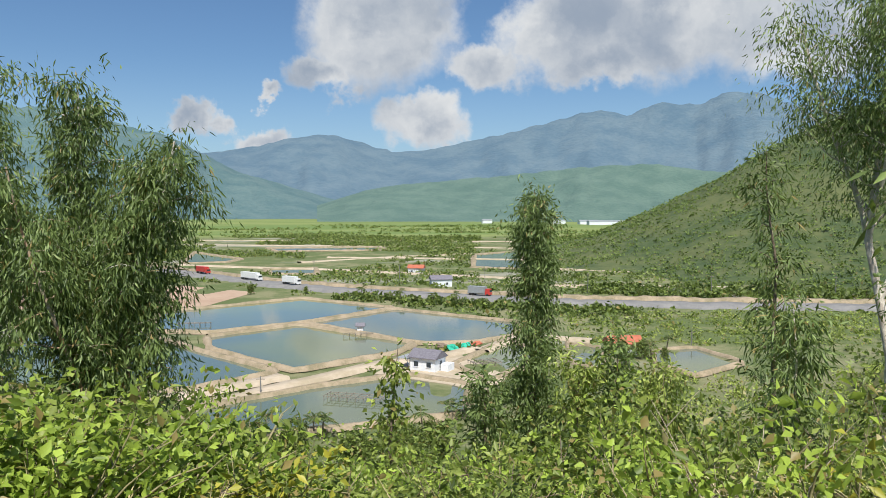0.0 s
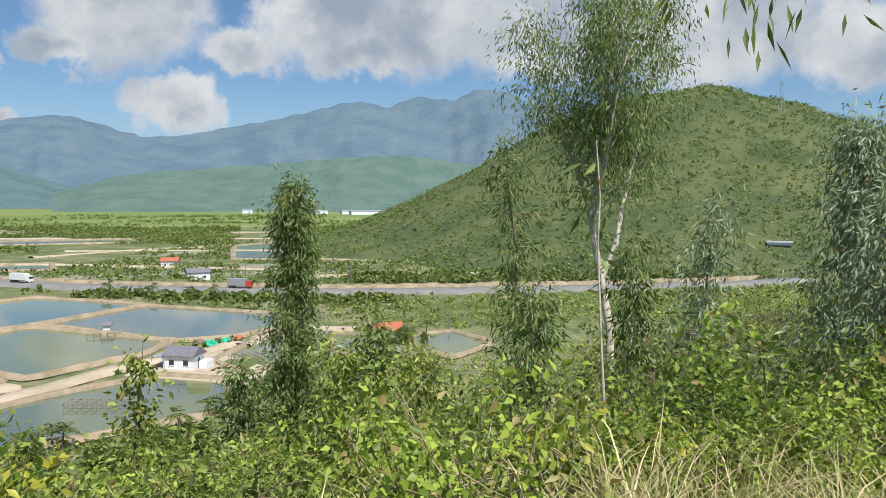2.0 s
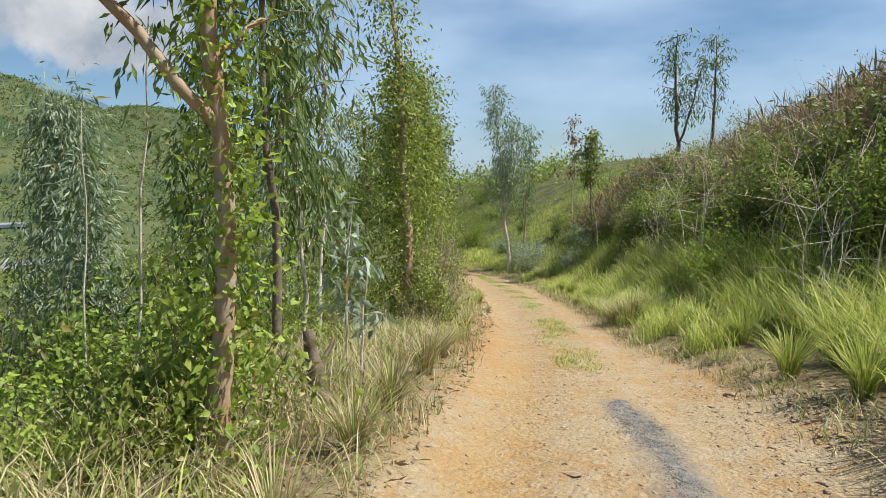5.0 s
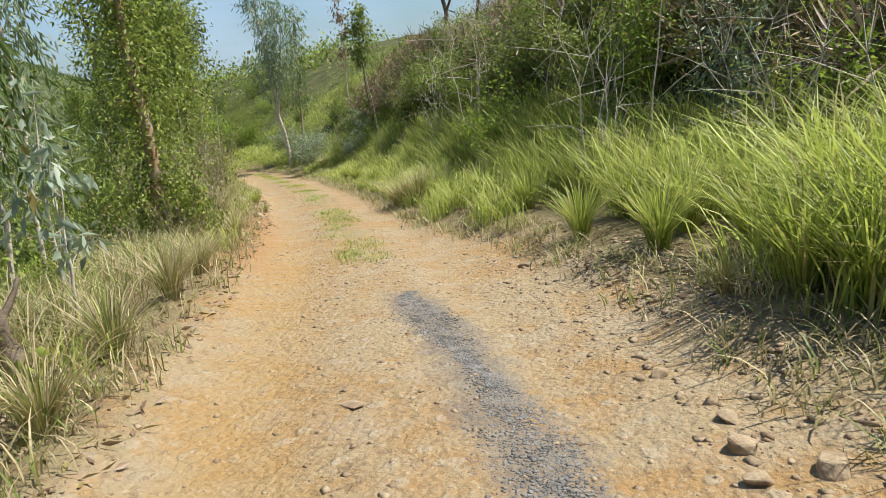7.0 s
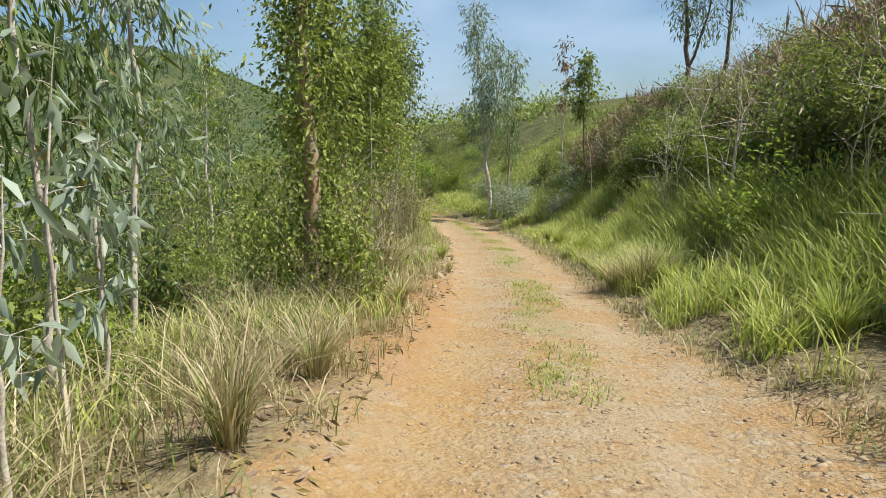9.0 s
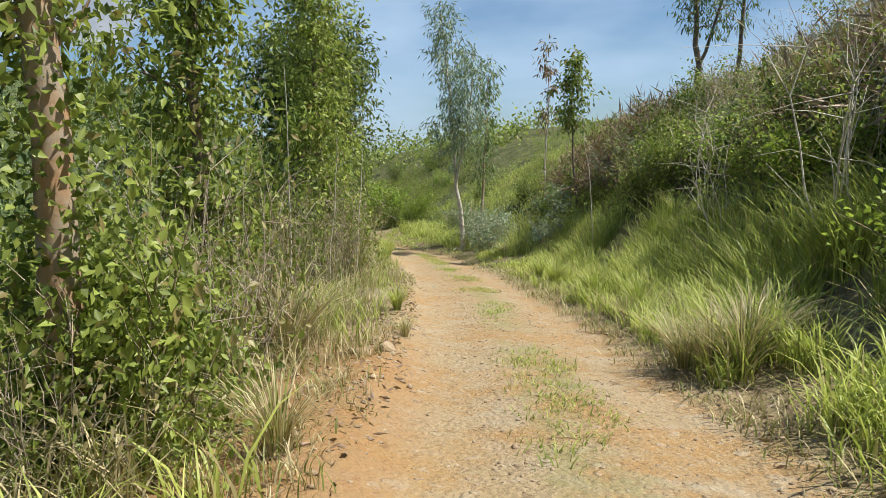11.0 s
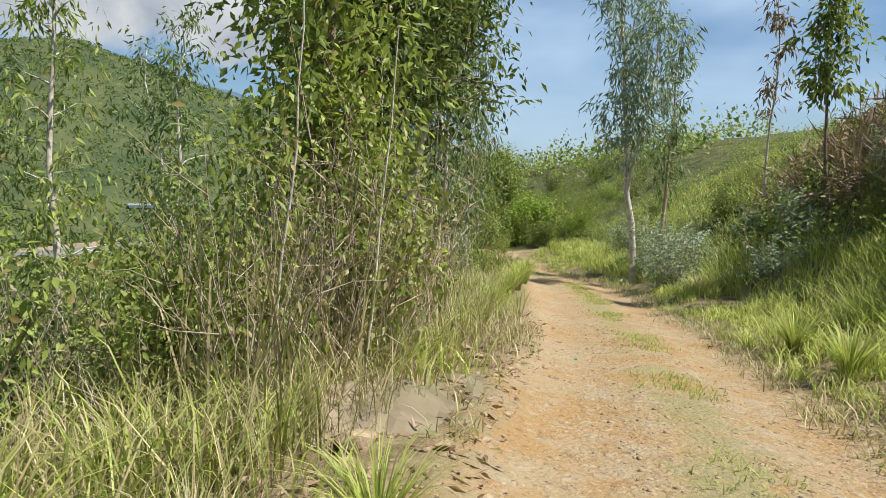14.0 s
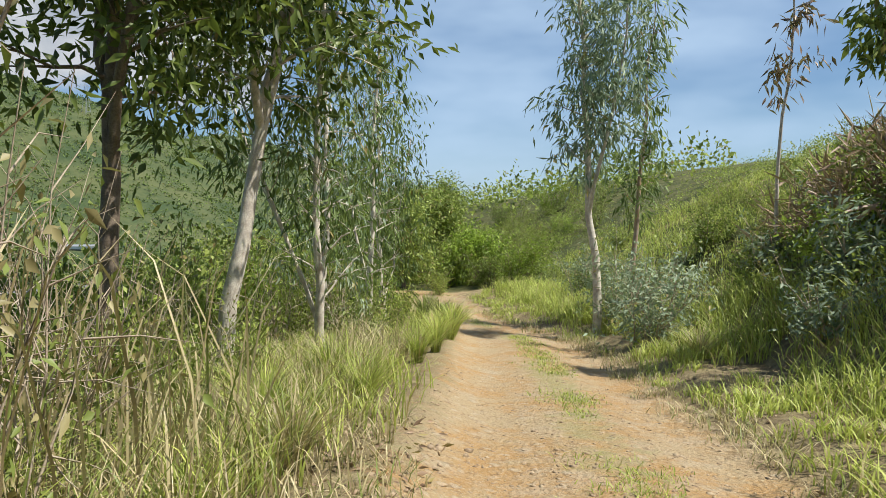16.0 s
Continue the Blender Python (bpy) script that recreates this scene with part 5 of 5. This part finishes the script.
green_tussocks = [tussock("grass_tussock", 600 + k, 190, 0.9, 0.0135, 0.65, GRASS_GREEN, "tall green grass tussock beside the track", "green tussocks") for k in range(3)]
dry_tussocks = [tussock("dry_tussock", 610 + k, 160, 0.8, 0.010, 0.75, GRASS_DRY, "straw-coloured dry grass tussock beside the track", "dry tussocks") for k in range(3)]
for form, spots in ((green_tussocks, [(5.6, -2.3, 1.1), (4.9, -2.6, 1.05), (6.6, -2.1, 0.95), (7.6, -1.9, 0.9), (9.0, -1.7, 0.8), (4.2, -2.6, 0.9), (11.0, -0.9, 0.75), (13.0, -0.4, 0.7), (15.6, 0.5, 0.7), (18.6, 1.6, 0.75), (20.6, 2.3, 0.7), (23.4, 3.2, 0.75), (25.0, 3.7, 0.7), (18.0, 4.62, 0.5), (5.46, -1.9, 1.0), (5.1, -2.05, 0.9), (7.13, -1.57, 0.85), (8.37, -1.16, 0.8), (26.4, 7.9, 0.7), (31.8, 9.7, 0.8), (32.6, 9.8, 0.85), (33.5, 10.15, 0.9), (34.4, 10.5, 0.9), (35.3, 11.2, 0.95), (36.2, 12.0, 1.0), (37.0, 12.9, 1.0), (30.7, 9.2, 0.7), (32.5, 5.9, 0.6), (16.6, 5.9, 0.8), (17.2, 5.4, 0.7), (29.5, 8.9, 0.7), (22.6, 7.3, 0.8), (25.2, 8.0, 0.8), (27.0, 8.6, 0.8), (3.4, 2.9, 0.6)]),
                    (dry_tussocks, [(15.2, 1.0, 1.0), (15.5, 1.2, 0.9), (15.0, 0.8, 1.1), (5.69, -1.56, 0.45), (15.3, 0.7, 1.0), (18.3, 1.75, 0.6), (31.9, 5.75, 0.8), (14.4, 4.35, 1.25), (14.9, 4.6, 1.0), (3.0, 1.35, 0.7), (4.6, 1.75, 0.75), (5.6, 1.9, 0.8), (7.2, 2.2, 0.8), (8.6, 2.5, 0.7), (16.1, 3.9, 0.4), (17.6, 5.0, 0.5), (12.0, 3.2, 0.7), (18.6, 1.2, 0.5), (24.4, 7.2, 0.8), (2.2, 1.6, 0.7), (24.0, 3.1, 0.5)])):
    for k, (x, y, s) in enumerate(spots):
        m = pose(x, y, float(land(x, y)), 0, 0, 47 * k)
        if k < 3:
            form[k].matrix_basis = m @ Matrix.Scale(s, 4)
        else:
            copy_thing(form[k % 3], m @ Matrix.Scale(s / form[k % 3].scale.x, 4))
for k, (x, y, h) in enumerate(((17.3, 5.75, 3.2), (4.0, 2.9, 2.6), (2.4, 3.9, 2.4), (5.0, 4.2, 2.8), (19.3, 6.1, 2.6), (20.0, 6.0, 2.4), (21.6, 6.9, 2.6), (10.4, -2.2, 3.0), (26.0, 2.6, 3.2))):
    stem = new("pale_sapling_stem")
    stem.location = (x, y, float(land(x, y)) - 0.05)
    r = np.random.default_rng(700 + k)
    p = bent(r, np.zeros(3), np.array([r.normal() * 0.06, r.normal() * 0.06, 1.0]), h, 0.0, 9, 0.02)
    part("shaft", tube(p, np.linspace(0.011, 0.004, 9), 6), BARK_PALE, stem, smooth_shade=True)
    tagged(part("leaf_tuft", twig_leaves(r, [p], 26, (0.12, 0.03), 0.8, 0.6, from_u=0.7, reach=0.14), LEAF_EUC, stem), kind="stuff")
    tagged(stem, "thin pale sapling stem with a small leafy tip", "sapling", "thin saplings")

# a sapling with large pale leaves, and a charred stump, in the dry grass
LEAF_PALE = leafy("pale_sapling_leaves", (0.22, 0.30, 0.20), (0.50, 0.58, 0.48), dry_share=0.02)
for k, (x, y, h) in enumerate(((7.1, 2.95, 1.9), (6.3, 2.45, 1.3), (7.7, 3.3, 1.7))):
    tree("pale_leaved_sapling", 130 + k, (x, y), h, 0.013, 0.35, 5, 0.34, 30, 5, (0.15, 0.05), 0.9, BARK_PALE, LEAF_PALE, (0.02, -0.03), "young eucalyptus with large pale blue-green hanging leaves", "pale-leaved saplings", reach=0.1)
r = np.random.default_rng(741)
stump = new("charred_stump")
stump.location = (5.6, 2.45, float(land(5.6, 2.45)) - 0.08)
u = np.linspace(0, 1, 9)
snag = np.stack([-0.10 * u + 0.02 * r.normal(size=9), 0.08 * u + 0.02 * r.normal(size=9), 0.72 * u], 1)
part("trunk", tube(snag, 0.075 * (1.3 - 0.75 * u) * r.uniform(0.85, 1.15, 9), 9), BARK_DARK, stump, smooth_shade=True)
part("broken_limb", tube(bent(r, snag[4], np.array([0.5, -0.3, 0.8]), 0.35, 0.0, 5, 0.04), np.linspace(0.03, 0.012, 5), 6), BARK_DARK, stump, smooth_shade=True)
tagged(stump, "dark charred tree stump standing in dry grass", "stump")

# leaf litter along the track's edges
x, y, d = on_verge(rng, 2200, 2.0, 26.0, 1.1, 2.1)
x2, y2, _ = on_verge(rng, 1200, 3.0, 26.0, -1.5, -2.3)
x, y = np.concatenate([x, x2]), np.concatenate([y, y2])
n = len(x)
flat_way = np.column_stack([rng.normal(size=n), rng.normal(size=n), rng.normal(size=n) * 0.25])
stuff("leaf_litter", leaf_mesh(rng, np.column_stack([x, y, land(x, y) + 0.012]), flat_way, rng.uniform(0.04, 0.11, n), rng.uniform(0.015, 0.03, n)), LEAF_BROWN, "dry fallen leaves along the track's edges", "leaf litter")
for k, (x, y, s_) in enumerate(((15.1, 3.75, 0.09), (15.5, 4.0, 0.07), (14.8, 3.9, 0.08), (18.9, 5.3, 0.12), (19.6, 5.6, 0.10), (20.3, 5.75, 0.07), (19.2, 5.0, 0.06), (22.0, 6.1, 0.06))):
    rock(240 + k, (x, y), (s_ * 1.3, s_, s_ * 0.6), STONE, "rough pale stone lying at the edge of the track")
# a low spoil heap of earth at the edge
heap_bm = bmesh.new()
bmesh.ops.create_grid(heap_bm, x_segments=26, y_segments=26, size=1.0)
for v in heap_bm.verts:
    r2 = v.co.x ** 2 + v.co.y ** 2
    up = max(0.0, 1 - r2) ** 1.3
    v.co = Vector((v.co.x * 1.25, v.co.y * 0.75, up * 0.17 * (1 + 0.5 * noise.noise(v.co * 3)) - 0.06 + 0.03 * noise.noise(v.co * 9)))
heap_me = bpy.data.meshes.new("earth_heap")
heap_bm.to_mesh(heap_me)
heap_bm.free()
heap_me.materials.append(DYKE)
heap = new("earth_heap", heap_me)
heap.matrix_world = pose(19.4, 5.75, float(land(19.4, 5.75)), 0, 0, 22)
tagged(heap, "low heap of pale earth and rubble by the track", "heap")
scrap = part("plastic_scrap", blades(np.random.default_rng(9), np.zeros((3, 3)), np.full(3, 0.022), np.full(3, 0.03), np.full(3, 1.6)), NET_GREEN, None)
scrap.location = (23.4, 5.65, float(land(23.4, 5.65)) + 0.005)
tagged(scrap, "small scrap of turquoise plastic on the track", "litter")


# ---- things on the plain ----
def gable(w, d, h):
    """A gable roof with thick eaves, ridge along its width."""
    x, y = w / 2, d / 2
    v = [(-x, -y, 0), (x, -y, 0), (x, y, 0), (-x, y, 0), (-x, 0, h), (x, 0, h), (-x, -y, -0.15), (x, -y, -0.15), (x, y, -0.15), (-x, y, -0.15)]
    f = [(0, 1, 5, 4), (2, 3, 4, 5), (0, 4, 3, 3), (1, 2, 5, 5), (0, 6, 7, 1), (2, 8, 9, 3), (6, 9, 8, 7), (0, 3, 9, 6), (1, 7, 8, 2)]
    return np.array(v, float), f


def poly_part(name, verts, faces, mat, parent, label=""):
    me = bpy.data.meshes.new(name)
    me.from_pydata([tuple(v) for v in verts], [], [tuple(dict.fromkeys(f)) for f in faces])
    me.materials.append(mat)
    me.update()
    ob = new(name, me)
    ob.parent = parent
    return tagged(ob, label) if label else ob


def house(name, at, turn, w, d, h, roof_h, walls, roofing, label, porch=True):
    base = new(name)
    base.matrix_world = pose(*at, 0, 0, turn)
    poly_part("wall", *box(w, d, h), walls, base)
    v, f = gable(w + 0.8, d + 0.9, roof_h)
    poly_part("roof", v + np.array([0, 0, h + 0.1]), f, roofing, base, "pitched sheet roof")
    x, y = w / 2, d / 2
    poly_part("gable_wall", [(x - 0.02, -y, h), (x - 0.02, y, h), (x - 0.02, 0, h + roof_h * 0.9), (x - 0.2, -y, h), (x - 0.2, y, h), (x - 0.2, 0, h + roof_h * 0.9)], [(0, 1, 2), (5, 4, 3), (0, 3, 4, 1), (0, 2, 5, 3), (1, 4, 5, 2)], walls, base)
    # solid dark panel on the wall, standing for the shade inside the doorway
    poly_part("door", *box(0.06, 0.9, 2.0, (x + 0.03, 0.2, 0.05)), GLASS_DARK, base, "dark open doorway")
    for k in range(2):
        win = poly_part("window", *box(1.0, 0.06, 1.0, (-w / 4 + k * w / 2, -y - 0.03, 0.9)), GLASS_DARK, base, "small dark window")
        poly_part("sill", *box(1.2, 0.14, 0.08, (-w / 4 + k * w / 2, -y - 0.06, 0.8)), walls, win)
    if porch:
        for k in range(4):
            poly_part("porch_post", *box(0.12, 0.12, 2.2, (-x - 3.0 + (k % 2) * 2.6, -y + 0.4 + (k // 2) * (d - 0.8), 0)), walls, base)
        poly_part("porch_roof", *box(3.4, d, 0.12, (-x - 1.6, 0, 2.2)), STEEL, base, "flat pale porch roof")
        poly_part("lean_to", *box(1.8, d * 0.6, 1.5, (x + 1.2, 0.9, 0)), walls, base, "low whitewashed lean-to")
    return tagged(base, label, "house")


house("pond_house", (-3.2, 156.5, PLAIN + 0.55), -28, 6.0, 4.6, 2.7, 1.5, WHITEWASH, ROOF_GREY, "small whitewashed house with a grey roof beside the ponds")
house("red_roofed_house", (42.5, 176, PLAIN + 0.1), 4, 7.5, 5.0, 2.6, 1.6, WHITEWASH, ROOF_RED, "house with a red roof behind fruit trees", porch=False)
house("farm_house", (-1.0, 330, PLAIN), 10, 9.0, 6.0, 3.2, 1.6, WHITEWASH, ROOF_GREY, "white farmhouse among scrub beyond the highway", porch=False)
house("farm_house", (-14.0, 395, PLAIN), -8, 8.0, 6.0, 3.0, 1.6, WHITEWASH, ROOF_RED, "white farmhouse among scrub beyond the highway", porch=False)


def warehouse(at, w, d, h, turn):
    base = new("warehouse")
    base.matrix_world = pose(*at, 0, 0, turn)
    poly_part("wall", *box(w, d, h), WHITEWASH, base)
    v, f = gable(w + 1, d + 1, h * 0.35)
    poly_part("roof", v + np.array([0, 0, h]), f, STEEL, base, "pale metal roof")
    return tagged(base, "long white warehouse at the far edge of the plain", "warehouse", "far warehouses")


for x, y, w in ((345, 1560, 90), (310, 1610, 40), (250, 1640, 30), (100, 1720, 22)):
    warehouse((x, y, PLAIN), w, 22, 7, 4)


def lorry(name, at, turn, box_mat, long, label):
    base = new(name)
    base.matrix_world = pose(*at, 0, 0, turn)
    poly_part("cargo_box", *box(long, 2.4, 2.5, (0, 0, 1.05)), box_mat, base)
    cab = poly_part("cab", *box(1.9, 2.3, 2.2, (long / 2 + 1.15, 0, 0.55), taper=0.88), PAINT_WHITE if box_mat is PAINT_WHITE else PAINT_RED, base)
    poly_part("windscreen", *box(0.06, 1.9, 0.8, (long / 2 + 2.06, 0, 1.6)), GLASS_DARK, cab)
    poly_part("chassis", *box(long + 2.2, 1.0, 0.3, (0.6, 0, 0.7)), STEEL, base)
    for x in (-long / 2 + 0.9, -long / 2 + 2.1, long / 2 + 1.1):
        for y in (-1.0, 1.0):
            a = np.arange(14) * 2 * np.pi / 14
            ring = [(x + 0.48 * math.cos(t), y + s, 0.48 + 0.48 * math.sin(t)) for s in (-0.15, 0.15) for t in a]
            poly_part("wheel", ring, [tuple(range(13, -1, -1)), tuple(range(14, 28))] + [(i, (i + 1) % 14, (i + 1) % 14 + 14, i + 14) for i in range(14)], RUBBER, base)
    return tagged(base, label, "truck", "highway traffic")


ZR = PLAIN + 1.32
lorry("lorry", (-66.5, 325.5, ZR), -38, PAINT_WHITE, 8.0, "white box lorry driving along the highway")
lorry("lorry", (-89.0, 346.0, ZR), -42, PAINT_WHITE, 12.0, "long pale lorry driving along the highway")
lorry("lorry", (-122.0, 380.0, ZR), -45, PAINT_RED, 9.0, "red lorry driving along the highway")
lorry("lorry", (13.0, 283.5, ZR), -28, STEEL, 7.0, "grey lorry driving along the highway")

for k, (x, y) in enumerate(((-64, 372), (-20, 345), (18, 322), (58, 300), (104, 290), (150, 286), (-33, 134.5), (62, 186), (30, 300))):
    h = 4.0 if k in (6, 7) else 8.5
    pole = new("power_pole")
    pole.location = (x, y, PLAIN)
    part("shaft", tube([(0, 0, -0.3), (0, 0, h * 0.5), (0, 0, h)], [0.16, 0.13, 0.10], 8), CONCRETE, pole)
    poly_part("crossarm", *box(1.6, 0.12, 0.12, (0, 0, h - 0.6)), WOOD_GREY, pole)
    tagged(pole, "pale concrete power pole standing on the plain", "pole", "power poles")


def rack(at, turn, nx, ny, gap=1.5):
    """Posts and rails of a feeding platform standing in a pond."""
    base = new("pond_rack")
    base.matrix_world = pose(*at, 0, 0, turn)
    for i in range(nx):
        for j in range(ny):
            part("post", tube([(i * gap, j * gap, -0.6), (i * gap, j * gap, 0.9)], [0.06, 0.06], 6), WOOD_GREY, base)
    for j in range(ny):
        poly_part("rail", *box((nx - 1) * gap + 0.4, 0.1, 0.1, ((nx - 1) * gap / 2, j * gap, 0.75)), WOOD_GREY, base)
    for i in range(nx):
        poly_part("crossrail", *box(0.1, (ny - 1) * gap + 0.4, 0.1, (i * gap, (ny - 1) * gap / 2, 0.85)), WOOD_GREY, base)
    return tagged(base, "grey wooden rack of posts standing in a pond", "rack", "pond racks")


rack((-21, 131, ZW), -15, 8, 3)
rack((7, 158, ZW), 20, 5, 4)
rack((-26, 196, ZW), 10, 6, 2)
rack((-76, 214, ZW), 10, 7, 2)


def net_heap(at, s, seed, mat, label):
    r = np.random.default_rng(seed)
    bm = bmesh.new()
    bmesh.ops.create_icosphere(bm, subdivisions=3, radius=1.0)
    for v in bm.verts:
        k = 1 + 0.35 * noise.noise(v.co * 1.7 + Vector((seed, 0, 0)))
        v.co = Vector((v.co.x * s[0] * k, v.co.y * s[1] * k, max(v.co.z, -0.2) * s[2] * k))
    me = bpy.data.meshes.new("net_heap")
    bm.to_mesh(me)
    bm.free()
    me.materials.append(mat)
    ob = new("net_heap", me)
    ob.matrix_world = pose(*at, 0, 0, r.uniform(0, 180))
    return tagged(ob, label, "heap", "heaps in the yard")


for k, (x, y, s, m, lb) in enumerate(((2.2, 178, (2.0, 1.2, 1.1), NET_GREEN, "heap of bright green netting in the yard"), (5.6, 180, (1.8, 1.2, 1.2), NET_GREEN, "heap of bright green netting in the yard"),
                                      (-0.2, 181, (2.0, 1.0, 0.8), BARK_DARK, "dark heap of timber and scrap"), (8.2, 184, (1.8, 1.0, 0.7), ROOF_RED, "rusty heap of scrap by the ponds"))):
    net_heap((x, y, PLAIN + 0.85), s, 300 + k, m, lb)
hut = new("pump_hut")
hut.location = (-22.5, 203.5, ZW + 0.35)
poly_part("wall", *box(1.6, 1.4, 1.5), WHITEWASH, hut)
v, f = gable(2.6, 2.2, 0.8)
poly_part("roof", v + np.array([0, 0, 1.6]), f, ROOF_GREY, hut, "small grey roof")
tagged(hut, "tiny pump hut with a grey roof on a dyke", "hut")


def palm(seed, h, label):
    """A coconut palm: ringed leaning trunk and feathered fronds."""
    r = np.random.default_rng(seed)
    base = new("coconut_palm")
    t = np.linspace(0, 1, 7)
    path = np.stack([0.5 * t ** 2, 0.2 * t, h * t], 1)
    part("trunk", tube(path, 0.16 - 0.06 * t, 7), BARK_DARK, base, smooth_shade=True)
    lb, lw, ln = [], [], []
    ribs = []
    for k in range(15):
        a, e = k * 2.4, r.uniform(-0.2, 1.1)
        q = bent(r, path[-1], np.array([math.cos(a) * math.cos(e), math.sin(a) * math.cos(e), math.sin(e)]), r.uniform(1.9, 2.7), -0.45, 8, 0.01)
        ribs.append(tube(q, np.linspace(0.035, 0.01, 8), 3))
        for u in np.linspace(0.15, 1, 16):
            i = min(int(u * 7), 6)
            p = q[i] + (q[i + 1] - q[i]) * (u * 7 - i)
            ax = unit(q[i + 1] - q[i])
            sd = unit(np.cross(ax, np.array([0, 0, 1.0])))
            for s in (-1, 1):
                lb.append(p)
                lw.append(ax * 0.5 + sd * s - np.array([0, 0, 0.45]))
                ln.append(0.62 * math.sin(math.pi * (0.15 + 0.8 * u)) + 0.12)
    part("frond_ribs", merge(ribs), STEM_GREEN, base)
    part("fronds", leaf_mesh(r, np.array(lb), np.array(lw), np.array(ln), np.full(len(lb), 0.11)), LEAF_PALM, base)
    return tagged(base, label, "palm", "coconut palms")


rng = np.random.default_rng(404)
palms = [palm(500 + k, h, "coconut palm with drooping feathery fronds") for k, h in enumerate((3.2, 4.2, 2.4))]
spots = [(-28, 106), (-26, 108), (-19.5, 112), (-18, 110), (-22, 104), (0.5, 121), (3.5, 120), (5.5, 124), (6.5, 118), (9, 126), (-3, 112), (12, 131), (14, 138)]
spots += [(-30 + 5.5 * k + rng.uniform(-2, 2), 283 - 3.2 * k + rng.uniform(-4, 2)) for k in range(9)]
spots += [(x, float(np.interp(x, [p[0] for p in HIGHWAY], [p[1] for p in HIGHWAY])) + rng.uniform(30, 46)) for x in rng.uniform(90, 200, 16)]
spots += [(43 + rng.uniform(-6, 10), 165 + rng.uniform(-6, 10)) for _ in range(7)]
for k, (x, y) in enumerate(spots):
    m = pose(x, y, PLAIN - 0.05, 0, 0, rng.uniform(0, 360)) @ Matrix.Scale(rng.uniform(0.85, 1.15), 4)
    if k < 3:
        palms[k].matrix_basis = pose(x, y, PLAIN - 0.05, 0, 0, 40 * k)
    else:
        copy_thing(palms[k % 3], m)
orchard = [tree("orchard_tree", 520 + k, (-27 + 7 * k, 97), 5.6, 0.14, 0.18, 22, 2.2, 22, 26, (0.55, 0.25), 0.3, BARK_DARK, LEAF_DARK, label="round dense fruit tree with dark leaves", group="fruit trees below the slope", reach=0.5, top_len=0.6) for k in range(2)]
for k in range(84):
    x, y = (rng.uniform(-46, 60), rng.uniform(44, 100)) if k < 44 else (rng.uniform(-44, 16), rng.uniform(78, 110))
    gz = float(land(x, y))
    far = math.hypot(x, y)
    room = 1.3 - far * math.tan(radians(16.5 if k < 44 else 15.6)) - gz
    if room < 2.2 or (x > 20 and y > 98):
        continue
    s = min(room / 6.4, rng.uniform(0.7, 1.15))
    copy_thing(orchard[k % 2], pose(x, y, gz - 0.1, 0, 0, rng.uniform(0, 360)) @ Matrix.Scale(s, 4))
for x, y, s in ((38, 172, 0.6), (41, 171, 0.7), (45, 170, 0.7), (47, 174, 0.6), (-76, 296, 0.7), (-55, 300, 0.5), (50, 168, 0.5)):
    copy_thing(orchard[0], pose(x, y, PLAIN, 0, 0, rng.uniform(0, 360)) @ Matrix.Scale(s, 4))


# ---- pylon and shed on the hill ----
pylon = new("pylon")
px, py = 395.0, 440.0
pylon.location = (px, py, float(hill_height(np.array(px), np.array(py))) - 0.5)
for sx, sy in ((-1, -1), (1, -1), (1, 1), (-1, 1)):
    part("leg", tube([(sx * 2.2, sy * 2.2, 0), (sx * 0.9, sy * 0.9, 12), (sx * 0.35, sy * 0.35, 24)], [0.16, 0.13, 0.1], 5), STEEL, pylon)
for z, w in ((16, 5.5), (19.5, 4.5), (23, 3.5)):
    poly_part("crossarm", *box(w * 2, 0.25, 0.25, (0, 0, z)), STEEL, pylon)
for k in range(5):
    z, w = 2 + 3.6 * k, 2.1 - 0.33 * k
    poly_part("brace", *box(w * 2, 0.14, 0.14, (0, -w, z)), STEEL, pylon)
tagged(pylon, "grey steel lattice power pylon on the hill", "pylon")
sx, sy = 272.0, 301.0
shed = new("hillside_shed")
shed.matrix_world = pose(sx, sy, max(float(hill_height(np.array(sx), np.array(sy))), PLAIN), 0, 0, -40)
poly_part("wall", *box(11, 6, 1.3), WHITEWASH, shed)
v, f = gable(12, 7, 0.7)
poly_part("roof", v + np.array([0, 0, 1.4]), f, STEEL, shed, "pale metal roof")
tagged(shed, "pale shed with a metal roof at the hill's foot", "shed")
